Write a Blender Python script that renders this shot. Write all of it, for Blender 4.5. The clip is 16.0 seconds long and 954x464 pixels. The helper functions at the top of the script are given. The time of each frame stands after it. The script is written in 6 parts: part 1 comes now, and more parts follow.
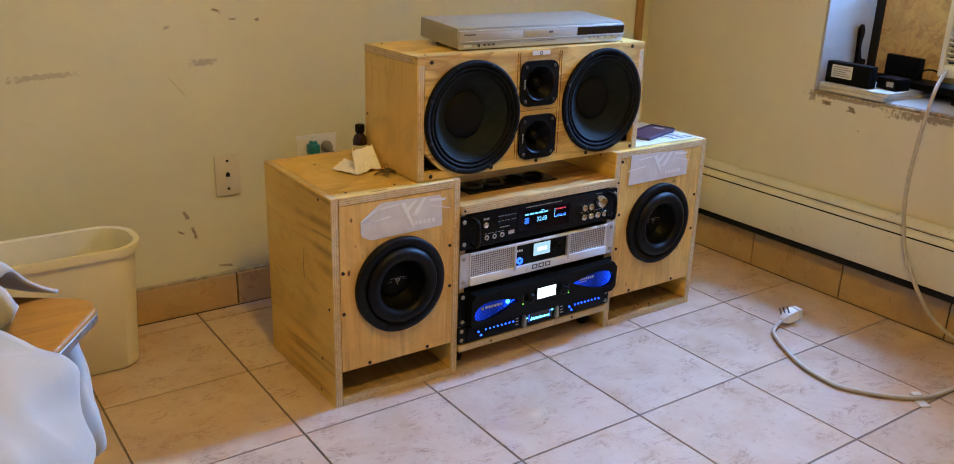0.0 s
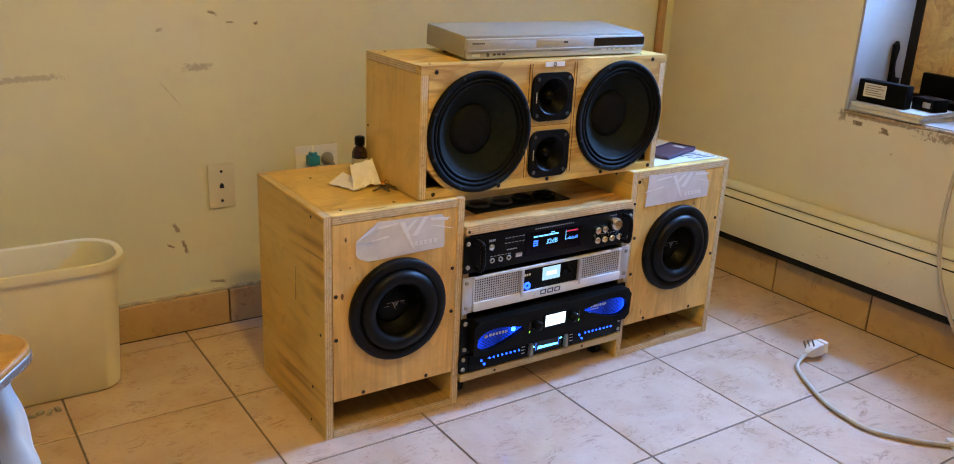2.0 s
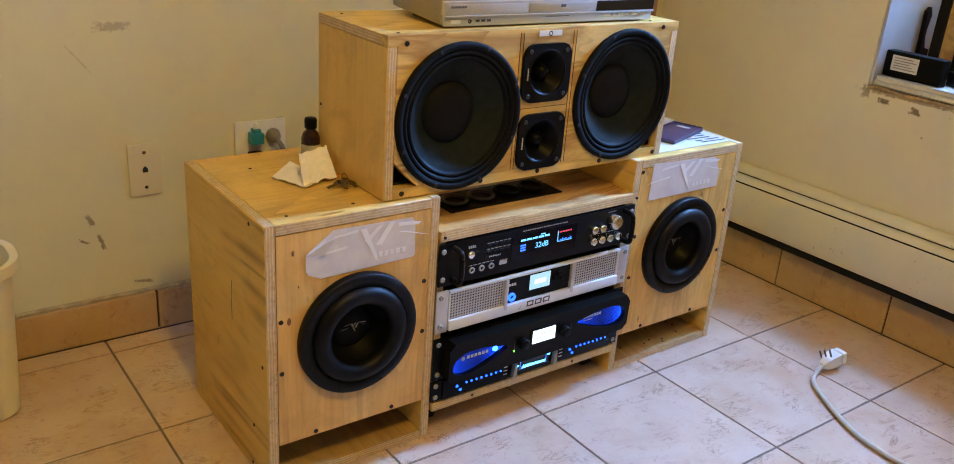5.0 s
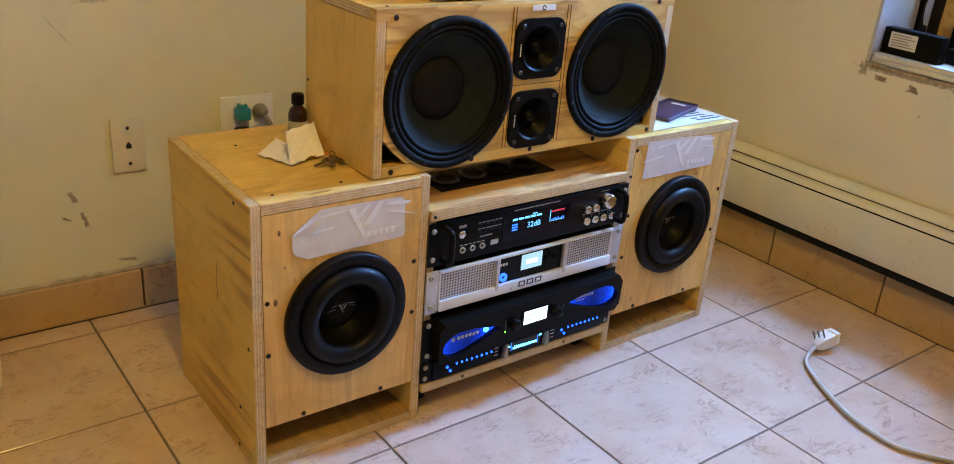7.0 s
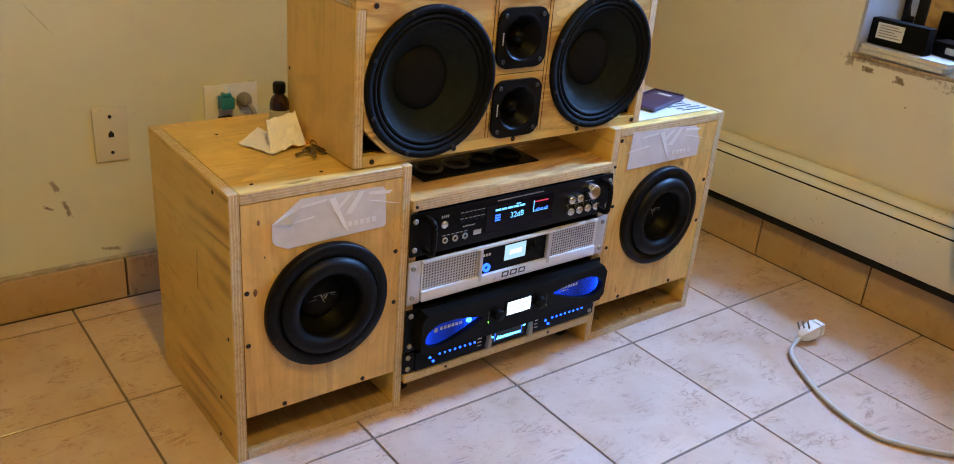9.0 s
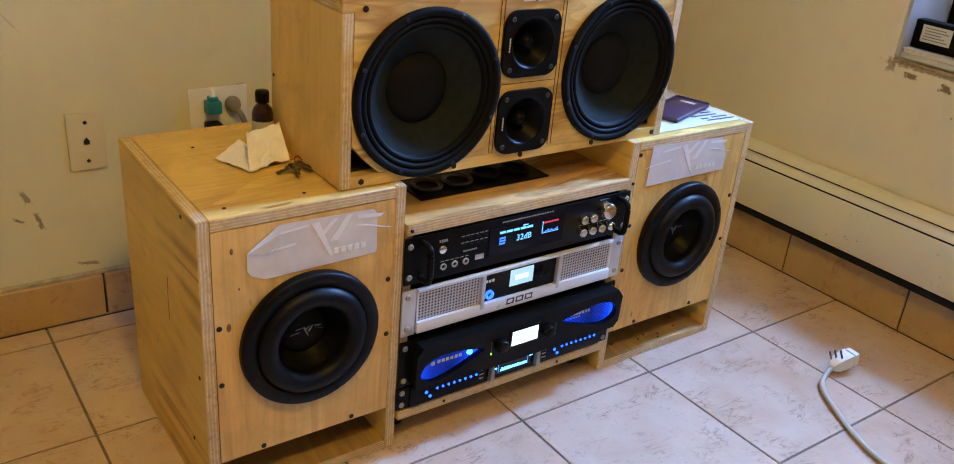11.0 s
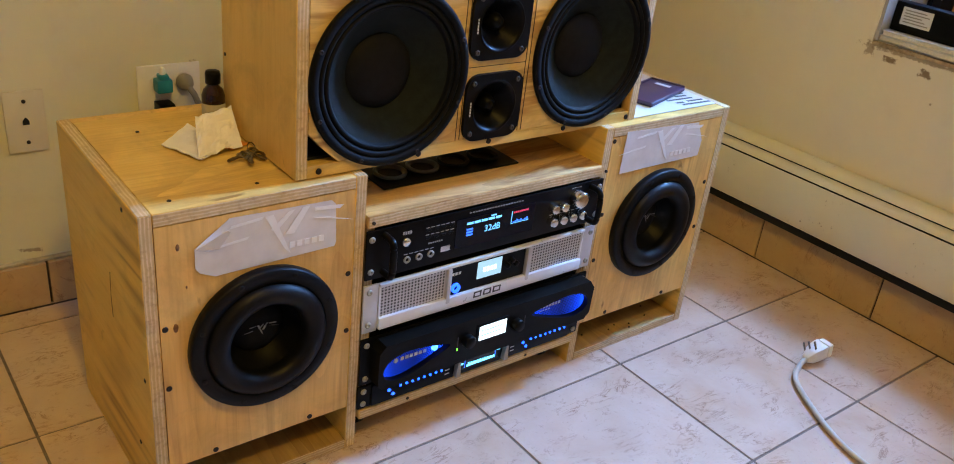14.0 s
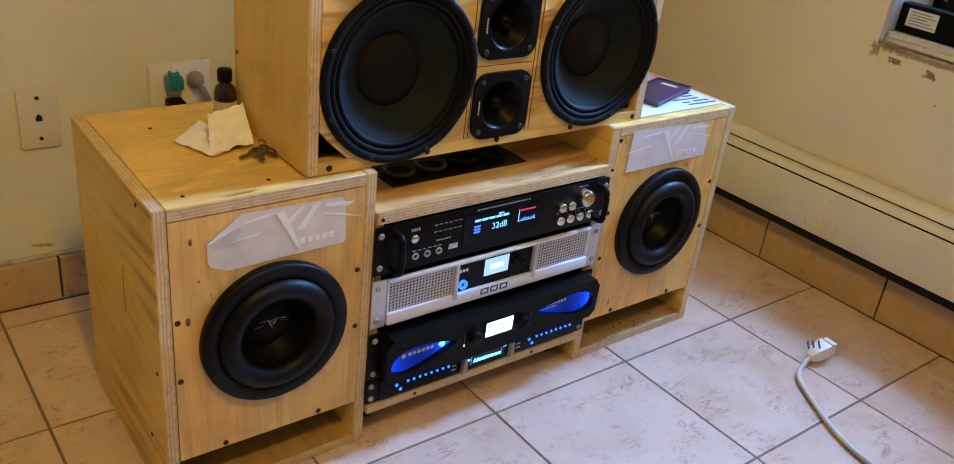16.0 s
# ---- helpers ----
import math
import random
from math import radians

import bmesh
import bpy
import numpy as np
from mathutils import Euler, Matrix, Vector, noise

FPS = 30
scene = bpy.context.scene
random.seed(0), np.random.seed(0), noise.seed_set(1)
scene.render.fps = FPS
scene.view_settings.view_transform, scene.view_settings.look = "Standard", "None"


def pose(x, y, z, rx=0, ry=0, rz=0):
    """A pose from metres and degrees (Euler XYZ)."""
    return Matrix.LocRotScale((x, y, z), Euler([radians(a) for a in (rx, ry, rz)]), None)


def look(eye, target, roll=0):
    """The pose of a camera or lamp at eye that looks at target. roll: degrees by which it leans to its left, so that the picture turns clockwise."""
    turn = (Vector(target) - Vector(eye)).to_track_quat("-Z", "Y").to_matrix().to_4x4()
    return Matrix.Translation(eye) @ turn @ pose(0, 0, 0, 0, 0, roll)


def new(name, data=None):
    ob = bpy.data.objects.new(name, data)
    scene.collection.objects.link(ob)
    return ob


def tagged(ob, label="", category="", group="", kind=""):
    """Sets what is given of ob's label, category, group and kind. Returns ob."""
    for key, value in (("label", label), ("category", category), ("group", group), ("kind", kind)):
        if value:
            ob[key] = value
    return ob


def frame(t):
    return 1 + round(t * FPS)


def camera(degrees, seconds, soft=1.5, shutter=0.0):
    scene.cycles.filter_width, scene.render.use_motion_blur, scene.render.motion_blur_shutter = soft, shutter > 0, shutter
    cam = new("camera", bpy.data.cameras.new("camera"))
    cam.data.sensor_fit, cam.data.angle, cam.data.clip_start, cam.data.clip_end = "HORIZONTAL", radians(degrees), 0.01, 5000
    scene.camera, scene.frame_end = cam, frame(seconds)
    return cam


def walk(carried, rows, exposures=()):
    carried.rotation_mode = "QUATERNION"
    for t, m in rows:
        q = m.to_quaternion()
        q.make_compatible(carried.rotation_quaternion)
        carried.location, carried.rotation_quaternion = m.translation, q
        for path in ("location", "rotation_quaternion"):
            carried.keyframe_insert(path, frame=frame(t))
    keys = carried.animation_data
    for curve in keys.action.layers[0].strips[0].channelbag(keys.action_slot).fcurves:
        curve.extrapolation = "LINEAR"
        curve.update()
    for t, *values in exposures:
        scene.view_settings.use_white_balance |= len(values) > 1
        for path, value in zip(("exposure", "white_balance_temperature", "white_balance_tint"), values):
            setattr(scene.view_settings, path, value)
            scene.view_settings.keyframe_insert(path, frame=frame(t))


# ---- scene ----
cam = camera(57.0, 16.0, soft=1.0)
PATH = [
    (0, (0.304, 0.307, 1.031), (1.391, 1.848, 0.366), 1.7),
    (0.5, (0.328, 0.313, 1.028), (1.412, 1.855, 0.361), 1.8),
    (1, (0.362, 0.317, 1.025), (1.437, 1.87, 0.366), 1.8),
    (1.5, (0.382, 0.33, 1.022), (1.438, 1.902, 0.378), 1.8),
    (2, (0.397, 0.408, 1.012), (1.462, 1.974, 0.367), 2.7),
    (2.5, (0.438, 0.518, 1.019), (1.497, 2.085, 0.368), 3.2),
    (3, (0.541, 0.608, 1.008), (1.586, 2.182, 0.351), 3.2),
    (3.5, (0.568, 0.686, 1.007), (1.626, 2.247, 0.34), 3.4),
    (4, (0.548, 0.718, 1.009), (1.638, 2.249, 0.324), 3.9),
    (4.5, (0.539, 0.722, 1.006), (1.66, 2.211, 0.278), 4.2),
    (4.7, (0.547, 0.715, 1.002), (1.671, 2.195, 0.264), 4.2),
    (7, (0.576, 0.741, 0.996), (1.709, 2.181, 0.194), 4.7),
    (7.5, (0.579, 0.736, 0.996), (1.713, 2.172, 0.187), 4.7),
    (8, (0.58, 0.738, 0.997), (1.717, 2.169, 0.184), 4.8),
    (8.5, (0.585, 0.734, 0.997), (1.722, 2.161, 0.179), 4.9),
    (9, (0.597, 0.731, 0.995), (1.735, 2.157, 0.174), 5.0),
    (9.2, (0.607, 0.727, 0.997), (1.742, 2.154, 0.173), 5.1),
    (11.5, (0.725, 0.884, 0.988), (1.825, 2.317, 0.13), 5.3),
    (12, (0.729, 0.902, 0.986), (1.881, 2.291, 0.124), 6.1),
    (12.5, (0.741, 0.9, 0.992), (1.901, 2.275, 0.118), 6.4),
    (13, (0.752, 0.908, 0.989), (1.907, 2.281, 0.105), 6.5),
    (13.5, (0.76, 0.907, 0.988), (1.908, 2.28, 0.094), 6.4),
    (14, (0.76, 0.909, 0.987), (1.909, 2.277, 0.088), 6.6),
    (14.5, (0.756, 0.908, 0.989), (1.901, 2.277, 0.085), 6.6),
    (15, (0.753, 0.905, 0.988), (1.897, 2.272, 0.083), 6.7),
    (15.5, (0.75, 0.898, 0.988), (1.891, 2.272, 0.088), 6.7),
    (16, (0.746, 0.901, 0.99), (1.888, 2.274, 0.089), 6.8),
]
walk(cam, [(t, look(eye, target, roll)) for t, eye, target, roll in PATH],
     exposures=[(0.0, -0.12), (1.5, -0.06), (2.5, 0.06), (3.5, 0.06), (4.5, 0.03), (7.5, 0.0), (11.5, -0.02), (16.0, -0.05)])

# ---- world and light ----
world = bpy.data.worlds.new("world")
scene.world = world
world.use_nodes = True
wn = world.node_tree
sky = wn.nodes.new("ShaderNodeTexSky")
sky.sky_type, sky.sun_disc = "NISHITA", False
sky.sun_elevation, sky.sun_rotation = radians(40), radians(200)
wn.links.new(sky.outputs["Color"], wn.nodes["Background"].inputs["Color"])
wn.nodes["Background"].inputs["Strength"].default_value = 0.1


def lamp(name, kind, place, target, power, colour, size=0.1, size_y=None):
    data = bpy.data.lights.new(name, kind)
    data.energy, data.color = power, colour
    if kind == "AREA":
        data.size = size
        if size_y:
            data.shape, data.size_y = "RECTANGLE", size_y
    else:
        data.shadow_soft_size = size
    ob = new(name, data)
    ob.matrix_world = look(place, target)
    return ob


BULB = (0.90, 0.66, 2.24)
lamp("bulb_light", "POINT", BULB, (0.79, 0.56, 0), 60, (1.0, 0.655, 0.108), 0.09)
lamp("window_daylight", "AREA", (3.09, 1.780, 1.43), (1.4, 1.46, 0.0), 184, (0.195, 0.440, 1.0), 0.26, 0.44)

# ---- materials ----


class Mat:
    """A node material with a few shorthands."""

    def __init__(self, name, rough=0.5, metal=0.0, colour=(0.5, 0.5, 0.5), coat=0.0, spec=None):
        self.m = bpy.data.materials.new(name)
        self.m.use_nodes = True
        self.t = self.m.node_tree
        self.b = self.t.nodes["Principled BSDF"]
        self.b.inputs["Base Color"].default_value = (*colour, 1)
        self.b.inputs["Roughness"].default_value = rough
        self.b.inputs["Metallic"].default_value = metal
        self.b.inputs["Coat Weight"].default_value = coat
        if spec is not None:
            self.b.inputs["Specular IOR Level"].default_value = spec
        self.co = None

    def node(self, kind, **values):
        n = self.t.nodes.new(kind)
        for k, v in values.items():
            n.inputs[k].default_value = v
        return n

    def link(self, a, b):
        self.t.links.new(a, b)

    def coords(self, scale=(1, 1, 1), turn=(0, 0, 0), shift=None):
        c = self.node("ShaderNodeTexCoord")
        mp = self.node("ShaderNodeMapping")
        mp.inputs["Scale"].default_value = scale
        mp.inputs["Rotation"].default_value = [radians(a) for a in turn]
        self.link(c.outputs["Object"], mp.inputs["Vector"])
        if shift:
            oi = self.node("ShaderNodeObjectInfo")
            sc = self.node("ShaderNodeVectorMath")
            sc.operation = "SCALE"
            cb = self.node("ShaderNodeCombineXYZ")
            for k in range(3):
                self.link(oi.outputs["Random"], cb.inputs[k])
            self.link(cb.outputs[0], sc.inputs[0])
            sc.inputs["Scale"].default_value = shift
            ad = self.node("ShaderNodeVectorMath")
            self.link(mp.outputs[0], ad.inputs[0])
            self.link(sc.outputs[0], ad.inputs[1])
            return ad.outputs[0]
        return mp.outputs[0]

    def noise(self, vec, scale, detail=4, rough=0.55, distort=0.0):
        n = self.node("ShaderNodeTexNoise", Scale=scale, Detail=detail, Roughness=rough, Distortion=distort)
        self.link(vec, n.inputs["Vector"])
        return n.outputs["Fac"]

    def ramp(self, fac, *stops):
        r = self.node("ShaderNodeValToRGB")
        while len(r.color_ramp.elements) < len(stops):
            r.color_ramp.elements.new(0.5)
        for e, (p, c) in zip(r.color_ramp.elements, stops):
            e.position = p
            e.color = (*c, 1) if len(c) == 3 else c
        self.link(fac, r.inputs["Fac"])
        return r.outputs["Color"]

    def mix(self, fac, a, b, how="MIX"):
        n = self.node("ShaderNodeMix")
        n.data_type, n.blend_type = "RGBA", how
        for sock, v in ((n.inputs[0], fac), (n.inputs[6], a), (n.inputs[7], b)):
            if isinstance(v, (int, float)):
                sock.default_value = v
            elif isinstance(v, tuple):
                sock.default_value = (*v, 1)
            else:
                self.link(v, sock)
        return n.outputs[2]

    def math(self, how, a, b=0.0, clamp=False):
        n = self.node("ShaderNodeMath")
        n.operation, n.use_clamp = how, clamp
        for sock, v in ((n.inputs[0], a), (n.inputs[1], b)):
            if isinstance(v, (int, float)):
                sock.default_value = v
            else:
                self.link(v, sock)
        return n.outputs[0]

    def base(self, colour):
        self.link(colour, self.b.inputs["Base Color"])
        return self

    def roughness(self, fac, low, high):
        mr = self.node("ShaderNodeMapRange")
        mr.inputs["To Min"].default_value, mr.inputs["To Max"].default_value = low, high
        self.link(fac, mr.inputs["Value"])
        self.link(mr.outputs[0], self.b.inputs["Roughness"])
        return self

    def bump(self, fac, strength=0.2, distance=0.002):
        n = self.node("ShaderNodeBump")
        n.inputs["Strength"].default_value, n.inputs["Distance"].default_value = strength, distance
        self.link(fac, n.inputs["Height"])
        self.link(n.outputs[0], self.b.inputs["Normal"])
        return self


def plain(name, colour, rough=0.5, metal=0.0, vary=0.12, scale=40, coat=0.0, bump=0.0, spec=None):
    """Paint, plastic or metal with faint mottling and uneven gloss."""
    m = Mat(name, rough, metal, colour, coat, spec)
    v = m.coords()
    n = m.noise(v, scale, 5)
    low = tuple(c * (1 - vary) for c in colour)
    high = tuple(min(1, c * (1 + vary)) for c in colour)
    m.base(m.ramp(n, (0.3, low), (0.7, high)))
    n2 = m.noise(v, scale * 0.35, 4)
    m.roughness(n2, max(0.03, rough - 0.1), min(1, rough + 0.1))
    if bump:
        m.bump(m.noise(v, scale * 6, 3), bump, 0.001)
    return m.m


def glow(name, colour, strength):
    m = Mat(name, 0.3, 0, (0.02, 0.02, 0.02))
    m.b.inputs["Emission Color"].default_value = (*colour, 1)
    m.b.inputs["Emission Strength"].default_value = strength
    return m.m


def wood(name, along, light, mid, dark, stripe=1.0, knots=0.5, turn=(0, 0, 0), broad=0.4):
    """Pine plywood face; along: axis of the grain, 0, 1 or 2."""
    m = Mat(name, 0.45)
    sc = [5.5, 5.5, 5.5]
    sc[along] = 1.0
    v = m.coords(tuple(sc), turn, shift=7.0)
    warp = m.noise(v, 0.9, 2, 0.45, 0.7)
    rings = m.math("FRACT", m.math("MULTIPLY", warp, 13.0))
    rings = m.math("POWER", rings, 2.2)
    patch = m.noise(m.coords((1, 1, 1), shift=3.0), 7.0, 3)
    rings = m.math("MULTIPLY", rings, m.ramp(patch, (0.35, (0.08, 0.08, 0.08)), (0.65, (1, 1, 1))))
    sf = [210.0, 210.0, 210.0]
    sf[along] = 7.0
    fine = m.noise(m.coords(tuple(sf), turn, shift=11.0), 1.0, 6, 0.65)
    sb = [15.0, 15.0, 15.0]
    sb[along] = 2.4
    wide = m.noise(m.coords(tuple(sb), turn, shift=5.0), 1.0, 5, 0.55, 1.0)
    c = m.ramp(wide, (0.30, mid), (0.52, light), (0.72, tuple(min(1, x * 1.12) for x in light)))
    c = m.mix(m.math("MULTIPLY", m.ramp(wide, (0.50, (0, 0, 0)), (0.59, (1, 1, 1)), (0.70, (0, 0, 0))), broad), c, dark)
    c = m.mix(m.math("MULTIPLY", rings, 0.50 * stripe), c, dark)
    c = m.mix(m.math("MULTIPLY", m.ramp(fine, (0.45, (0, 0, 0)), (0.75, (1, 1, 1))), 0.32), c, dark)
    grime = m.noise(m.coords((1, 1, 1), shift=6.0), 9.0, 6, 0.7, 0.6)
    soil = tuple(x * 0.62 for x in mid)
    c = m.mix(m.math("MULTIPLY", m.ramp(grime, (0.50, (0, 0, 0)), (0.74, (1, 1, 1))), 0.6), c, soil)
    sk = [26.0, 26.0, 26.0]
    sk[along] = 11.0
    blot = m.noise(m.coords(tuple(sk), turn, shift=9.0), 1.0, 3, 0.55, 0.5)
    c = m.mix(m.math("MULTIPLY", m.ramp(blot, (0.70, (0, 0, 0)), (0.75, (1, 1, 1))), knots), c, tuple(x * 0.8 for x in dark))
    m.base(c)
    m.roughness(fine, 0.32, 0.60)
    m.bump(fine, 0.2, 0.0007)
    return m.m


def ply_edge(name, across):
    """The cut edge of plywood: thin layers across one axis, dirty from handling."""
    m = Mat(name, 0.65)
    c = m.node("ShaderNodeTexCoord")
    s = m.node("ShaderNodeSeparateXYZ")
    m.link(c.outputs["Object"], s.inputs[0])
    wob = m.noise(m.coords((16, 16, 16), shift=4.0), 1.0, 5, 0.65)
    p = m.math("ADD", m.math("MULTIPLY", s.outputs[across], 1300.0), m.math("MULTIPLY", wob, 9.0))
    layer = m.math("SINE", p)
    fibre = m.noise(m.coords((110, 110, 110), shift=6.0), 1.0, 6, 0.75)
    smear = m.noise(m.coords((24, 24, 24), shift=9.0), 1.0, 5, 0.65)
    col = m.ramp(layer, (0.0, (0.56, 0.41, 0.215)), (0.3, (0.66, 0.51, 0.30)), (0.9, (0.72, 0.58, 0.375)))
    col = m.mix(m.math("MULTIPLY", m.ramp(smear, (0.42, (0, 0, 0)), (0.68, (1, 1, 1))), 0.55), col, (0.47, 0.31, 0.13))
    col = m.mix(m.math("MULTIPLY", m.ramp(fibre, (0.5, (0, 0, 0)), (0.70, (1, 1, 1))), 0.6), col, (0.26, 0.15, 0.06))
    m.base(col)
    m.bump(fibre, 0.35, 0.0010)
    return m.m


def streaked_ply(name, along, light, mid, dark, turn, lines=0.6, knot=0.5):
    """Smooth plywood face with thin slanting growth lines in loose groups."""
    m = Mat(name, 0.45)
    sb = [9.0, 9.0, 9.0]
    sb[along] = 1.6
    wide = m.noise(m.coords(tuple(sb), turn, shift=5.0), 1.0, 4, 0.5, 0.6)
    c = m.ramp(wide, (0.30, mid), (0.55, light), (0.75, tuple(min(1, x * 1.08) for x in light)))
    sl = [8.0, 8.0, 8.0]
    sl[along] = 0.55
    lane = m.math("MULTIPLY", m.noise(m.coords(tuple(sl), turn, shift=8.0), 1.0, 2, 0.4, 0.25), 9.0)
    ridge = m.math("ABSOLUTE", m.math("SUBTRACT", m.math("FRACT", lane), 0.5))
    line = m.ramp(ridge, (0.0, (1, 1, 1)), (0.10, (0.55, 0.55, 0.55)), (0.26, (0, 0, 0)))
    where = m.ramp(m.noise(m.coords((3.2, 3.2, 4.6), shift=2.0), 1.0, 3, 0.6), (0.46, (0, 0, 0)), (0.62, (1, 1, 1)))
    c = m.mix(m.math("MULTIPLY", m.math("MULTIPLY", line, where), lines), c, dark)
    sf = [230.0, 230.0, 230.0]
    sf[along] = 9.0
    fine = m.noise(m.coords(tuple(sf), turn, shift=11.0), 1.0, 6, 0.65)
    c = m.mix(m.math("MULTIPLY", m.ramp(fine, (0.48, (0, 0, 0)), (0.76, (1, 1, 1))), 0.22), c, dark)
    grime = m.noise(m.coords((1, 1, 1), shift=6.0), 12.0, 6, 0.7, 0.6)
    c = m.mix(m.math("MULTIPLY", m.ramp(grime, (0.52, (0, 0, 0)), (0.76, (1, 1, 1))), 0.5), c, tuple(x * 0.62 for x in mid))
    sk = [30.0, 30.0, 30.0]
    sk[along] = 14.0
    blot = m.noise(m.coords(tuple(sk), turn, shift=9.0), 1.0, 3, 0.55, 0.5)
    c = m.mix(m.math("MULTIPLY", m.ramp(blot, (0.71, (0, 0, 0)), (0.76, (1, 1, 1))), knot), c, tuple(x * 0.7 for x in dark))
    m.base(c)
    m.roughness(fine, 0.34, 0.60)
    m.bump(fine, 0.2, 0.0006)
    return m.m


LIGHT, MID, DARK = (0.81, 0.575, 0.175), (0.71, 0.455, 0.11), (0.37, 0.18, 0.028)
wood_x = wood("plywood_grain_x", 0, LIGHT, MID, DARK, 0.9, 0.9, (0, 0, 4), 0.5)
wood_y = streaked_ply("plywood_grain_y", 1, (0.87, 0.585, 0.135), (0.79, 0.495, 0.09), (0.42, 0.205, 0.03), (12, 0, 0), 0.85)
cabinet_side = streaked_ply("plywood_cabinet_side", 2, (0.76, 0.51, 0.15), (0.66, 0.41, 0.10), (0.36, 0.18, 0.035), (4, 0, 0), 0.22)
wood_z = wood("plywood_grain_z", 2, (0.79, 0.51, 0.155), (0.69, 0.405, 0.10), (0.40, 0.20, 0.045), 0.62, 0.95, (0, 3, 0), 0.50)
shelf_wood = wood("plywood_shelf_swirled", 0, (0.72, 0.49, 0.21), (0.58, 0.35, 0.12), (0.27, 0.12, 0.03), 1.2, 0.7, (0, 0, -6), 0.9)
# same plywood darkened: the shade of slots and interiors is in its colour
wood_inner_shaded = wood("plywood_inside_shaded", 1, (0.46, 0.30, 0.11), (0.38, 0.23, 0.075), (0.20, 0.10, 0.03))
edge_x = ply_edge("plywood_edge_x", 0)
edge_y = ply_edge("plywood_edge_y", 1)
edge_z = ply_edge("plywood_edge_z", 2)
table_wood = wood("varnished_table_wood", 0, (0.37, 0.165, 0.020), (0.31, 0.125, 0.014), (0.14, 0.05, 0.008), 0.5, 0.5, (0, 0, 20))
window_ply = wood("window_plywood", 0, (0.66, 0.40, 0.11), (0.54, 0.30, 0.07), (0.26, 0.11, 0.02), 0.8, 0.6, (0, 0, 40), 0.6)
baffle_wood = wood("plywood_streaked", 0, (0.80, 0.56, 0.185), (0.69, 0.44, 0.115), (0.34, 0.165, 0.03), 1.7, 0.9, (0, 9, 0), 0.85)
table_wood.node_tree.nodes["Principled BSDF"].inputs["Specular IOR Level"].default_value = 0.22
strip_wood = wood("corner_strip_wood", 2, (0.50, 0.29, 0.11), (0.40, 0.21, 0.07), (0.25, 0.12, 0.035))

black_plastic = plain("black_plastic", (0.0036, 0.0035, 0.0032), 0.42, vary=0.3, bump=0.08, spec=0.11)
device_black = plain("matt_black_device_plastic", (0.0018, 0.0018, 0.0018), 0.5, vary=0.3, bump=0.05, spec=0.1)
black_satin = plain("black_satin_panel", (0.0032, 0.0032, 0.0036), 0.36, vary=0.25, spec=0.11)
rubber = plain("black_rubber", (0.004, 0.004, 0.0045), 0.46, vary=0.25, bump=0.05, spec=0.16)
matt_rubber = plain("matt_black_surround", (0.0042, 0.0046, 0.0045), 0.62, vary=0.3, scale=70, bump=0.12, spec=0.10)
cone_paper = plain("dark_cone_paper", (0.0095, 0.0132, 0.0114), 0.74, vary=0.25, scale=90, bump=0.35, spec=0.12)
cap_paper = plain("black_dust_cap", (0.005, 0.005, 0.0055), 0.7, vary=0.3, scale=90, bump=0.2, spec=0.15)
hole_black = plain("dark_hollow", (0.004, 0.004, 0.004), 0.9)
screw_black = plain("black_screw", (0.02, 0.014, 0.010), 0.5, 0.4, scale=300)
screw_dull = plain("dull_screw_metal", (0.07, 0.06, 0.05), 0.4, 0.8, scale=200)
steel = plain("bright_steel", (0.62, 0.62, 0.62), 0.28, 1.0, scale=120)
chrome = plain("chrome", (0.75, 0.75, 0.76), 0.12, 1.0, scale=80)
silver = plain("silver_paint", (0.56, 0.56, 0.59), 0.36, 0.4, vary=0.05, scale=60)
silver_light = plain("light_silver_bezel", (0.76, 0.78, 0.82), 0.30, 0.25, vary=0.04)
brushed = plain("brushed_grey_metal", (0.34, 0.325, 0.28), 0.45, 0.25, vary=0.06, scale=200)
ring_grey = plain("worn_grey_ring", (0.07, 0.07, 0.07), 0.4, vary=0.3)
dvd_front = plain("pale_silver_plastic", (0.52, 0.52, 0.51), 0.33, 0.4, vary=0.04)
knot_brown = plain("brown_knot_wood", (0.19, 0.085, 0.025), 0.6, vary=0.4, scale=300)
print_white = plain("white_print", (0.72, 0.72, 0.72), 0.6, vary=0.05)
print_grey = plain("grey_print", (0.30, 0.30, 0.30), 0.6, vary=0.1)
print_worn = plain("worn_grey_print", (0.27, 0.27, 0.27), 0.6, vary=0.6, scale=160)
print_dark = plain("dark_print", (0.05, 0.05, 0.055), 0.6)
cream_plastic = plain("ivory_plastic", (0.70, 0.63, 0.42), 0.40, vary=0.03, scale=12)
bin_plastic = plain("cream_bin_plastic", (0.85, 0.81, 0.66), 0.42, vary=0.04, scale=9, bump=0.05)
teal = plain("teal_plastic", (0.02, 0.23, 0.28), 0.4, vary=0.1)
grey_plug = plain("grey_plug_plastic", (0.24, 0.22, 0.19), 0.5)
white_plastic = plain("white_plastic", (0.80, 0.78, 0.74), 0.35, vary=0.03)
cable_mat = plain("dirty_white_cable", (0.50, 0.44, 0.37), 0.45, vary=0.12, scale=25)
brass = plain("aged_brass", (0.20, 0.14, 0.06), 0.35, 1.0, vary=0.3, scale=200)
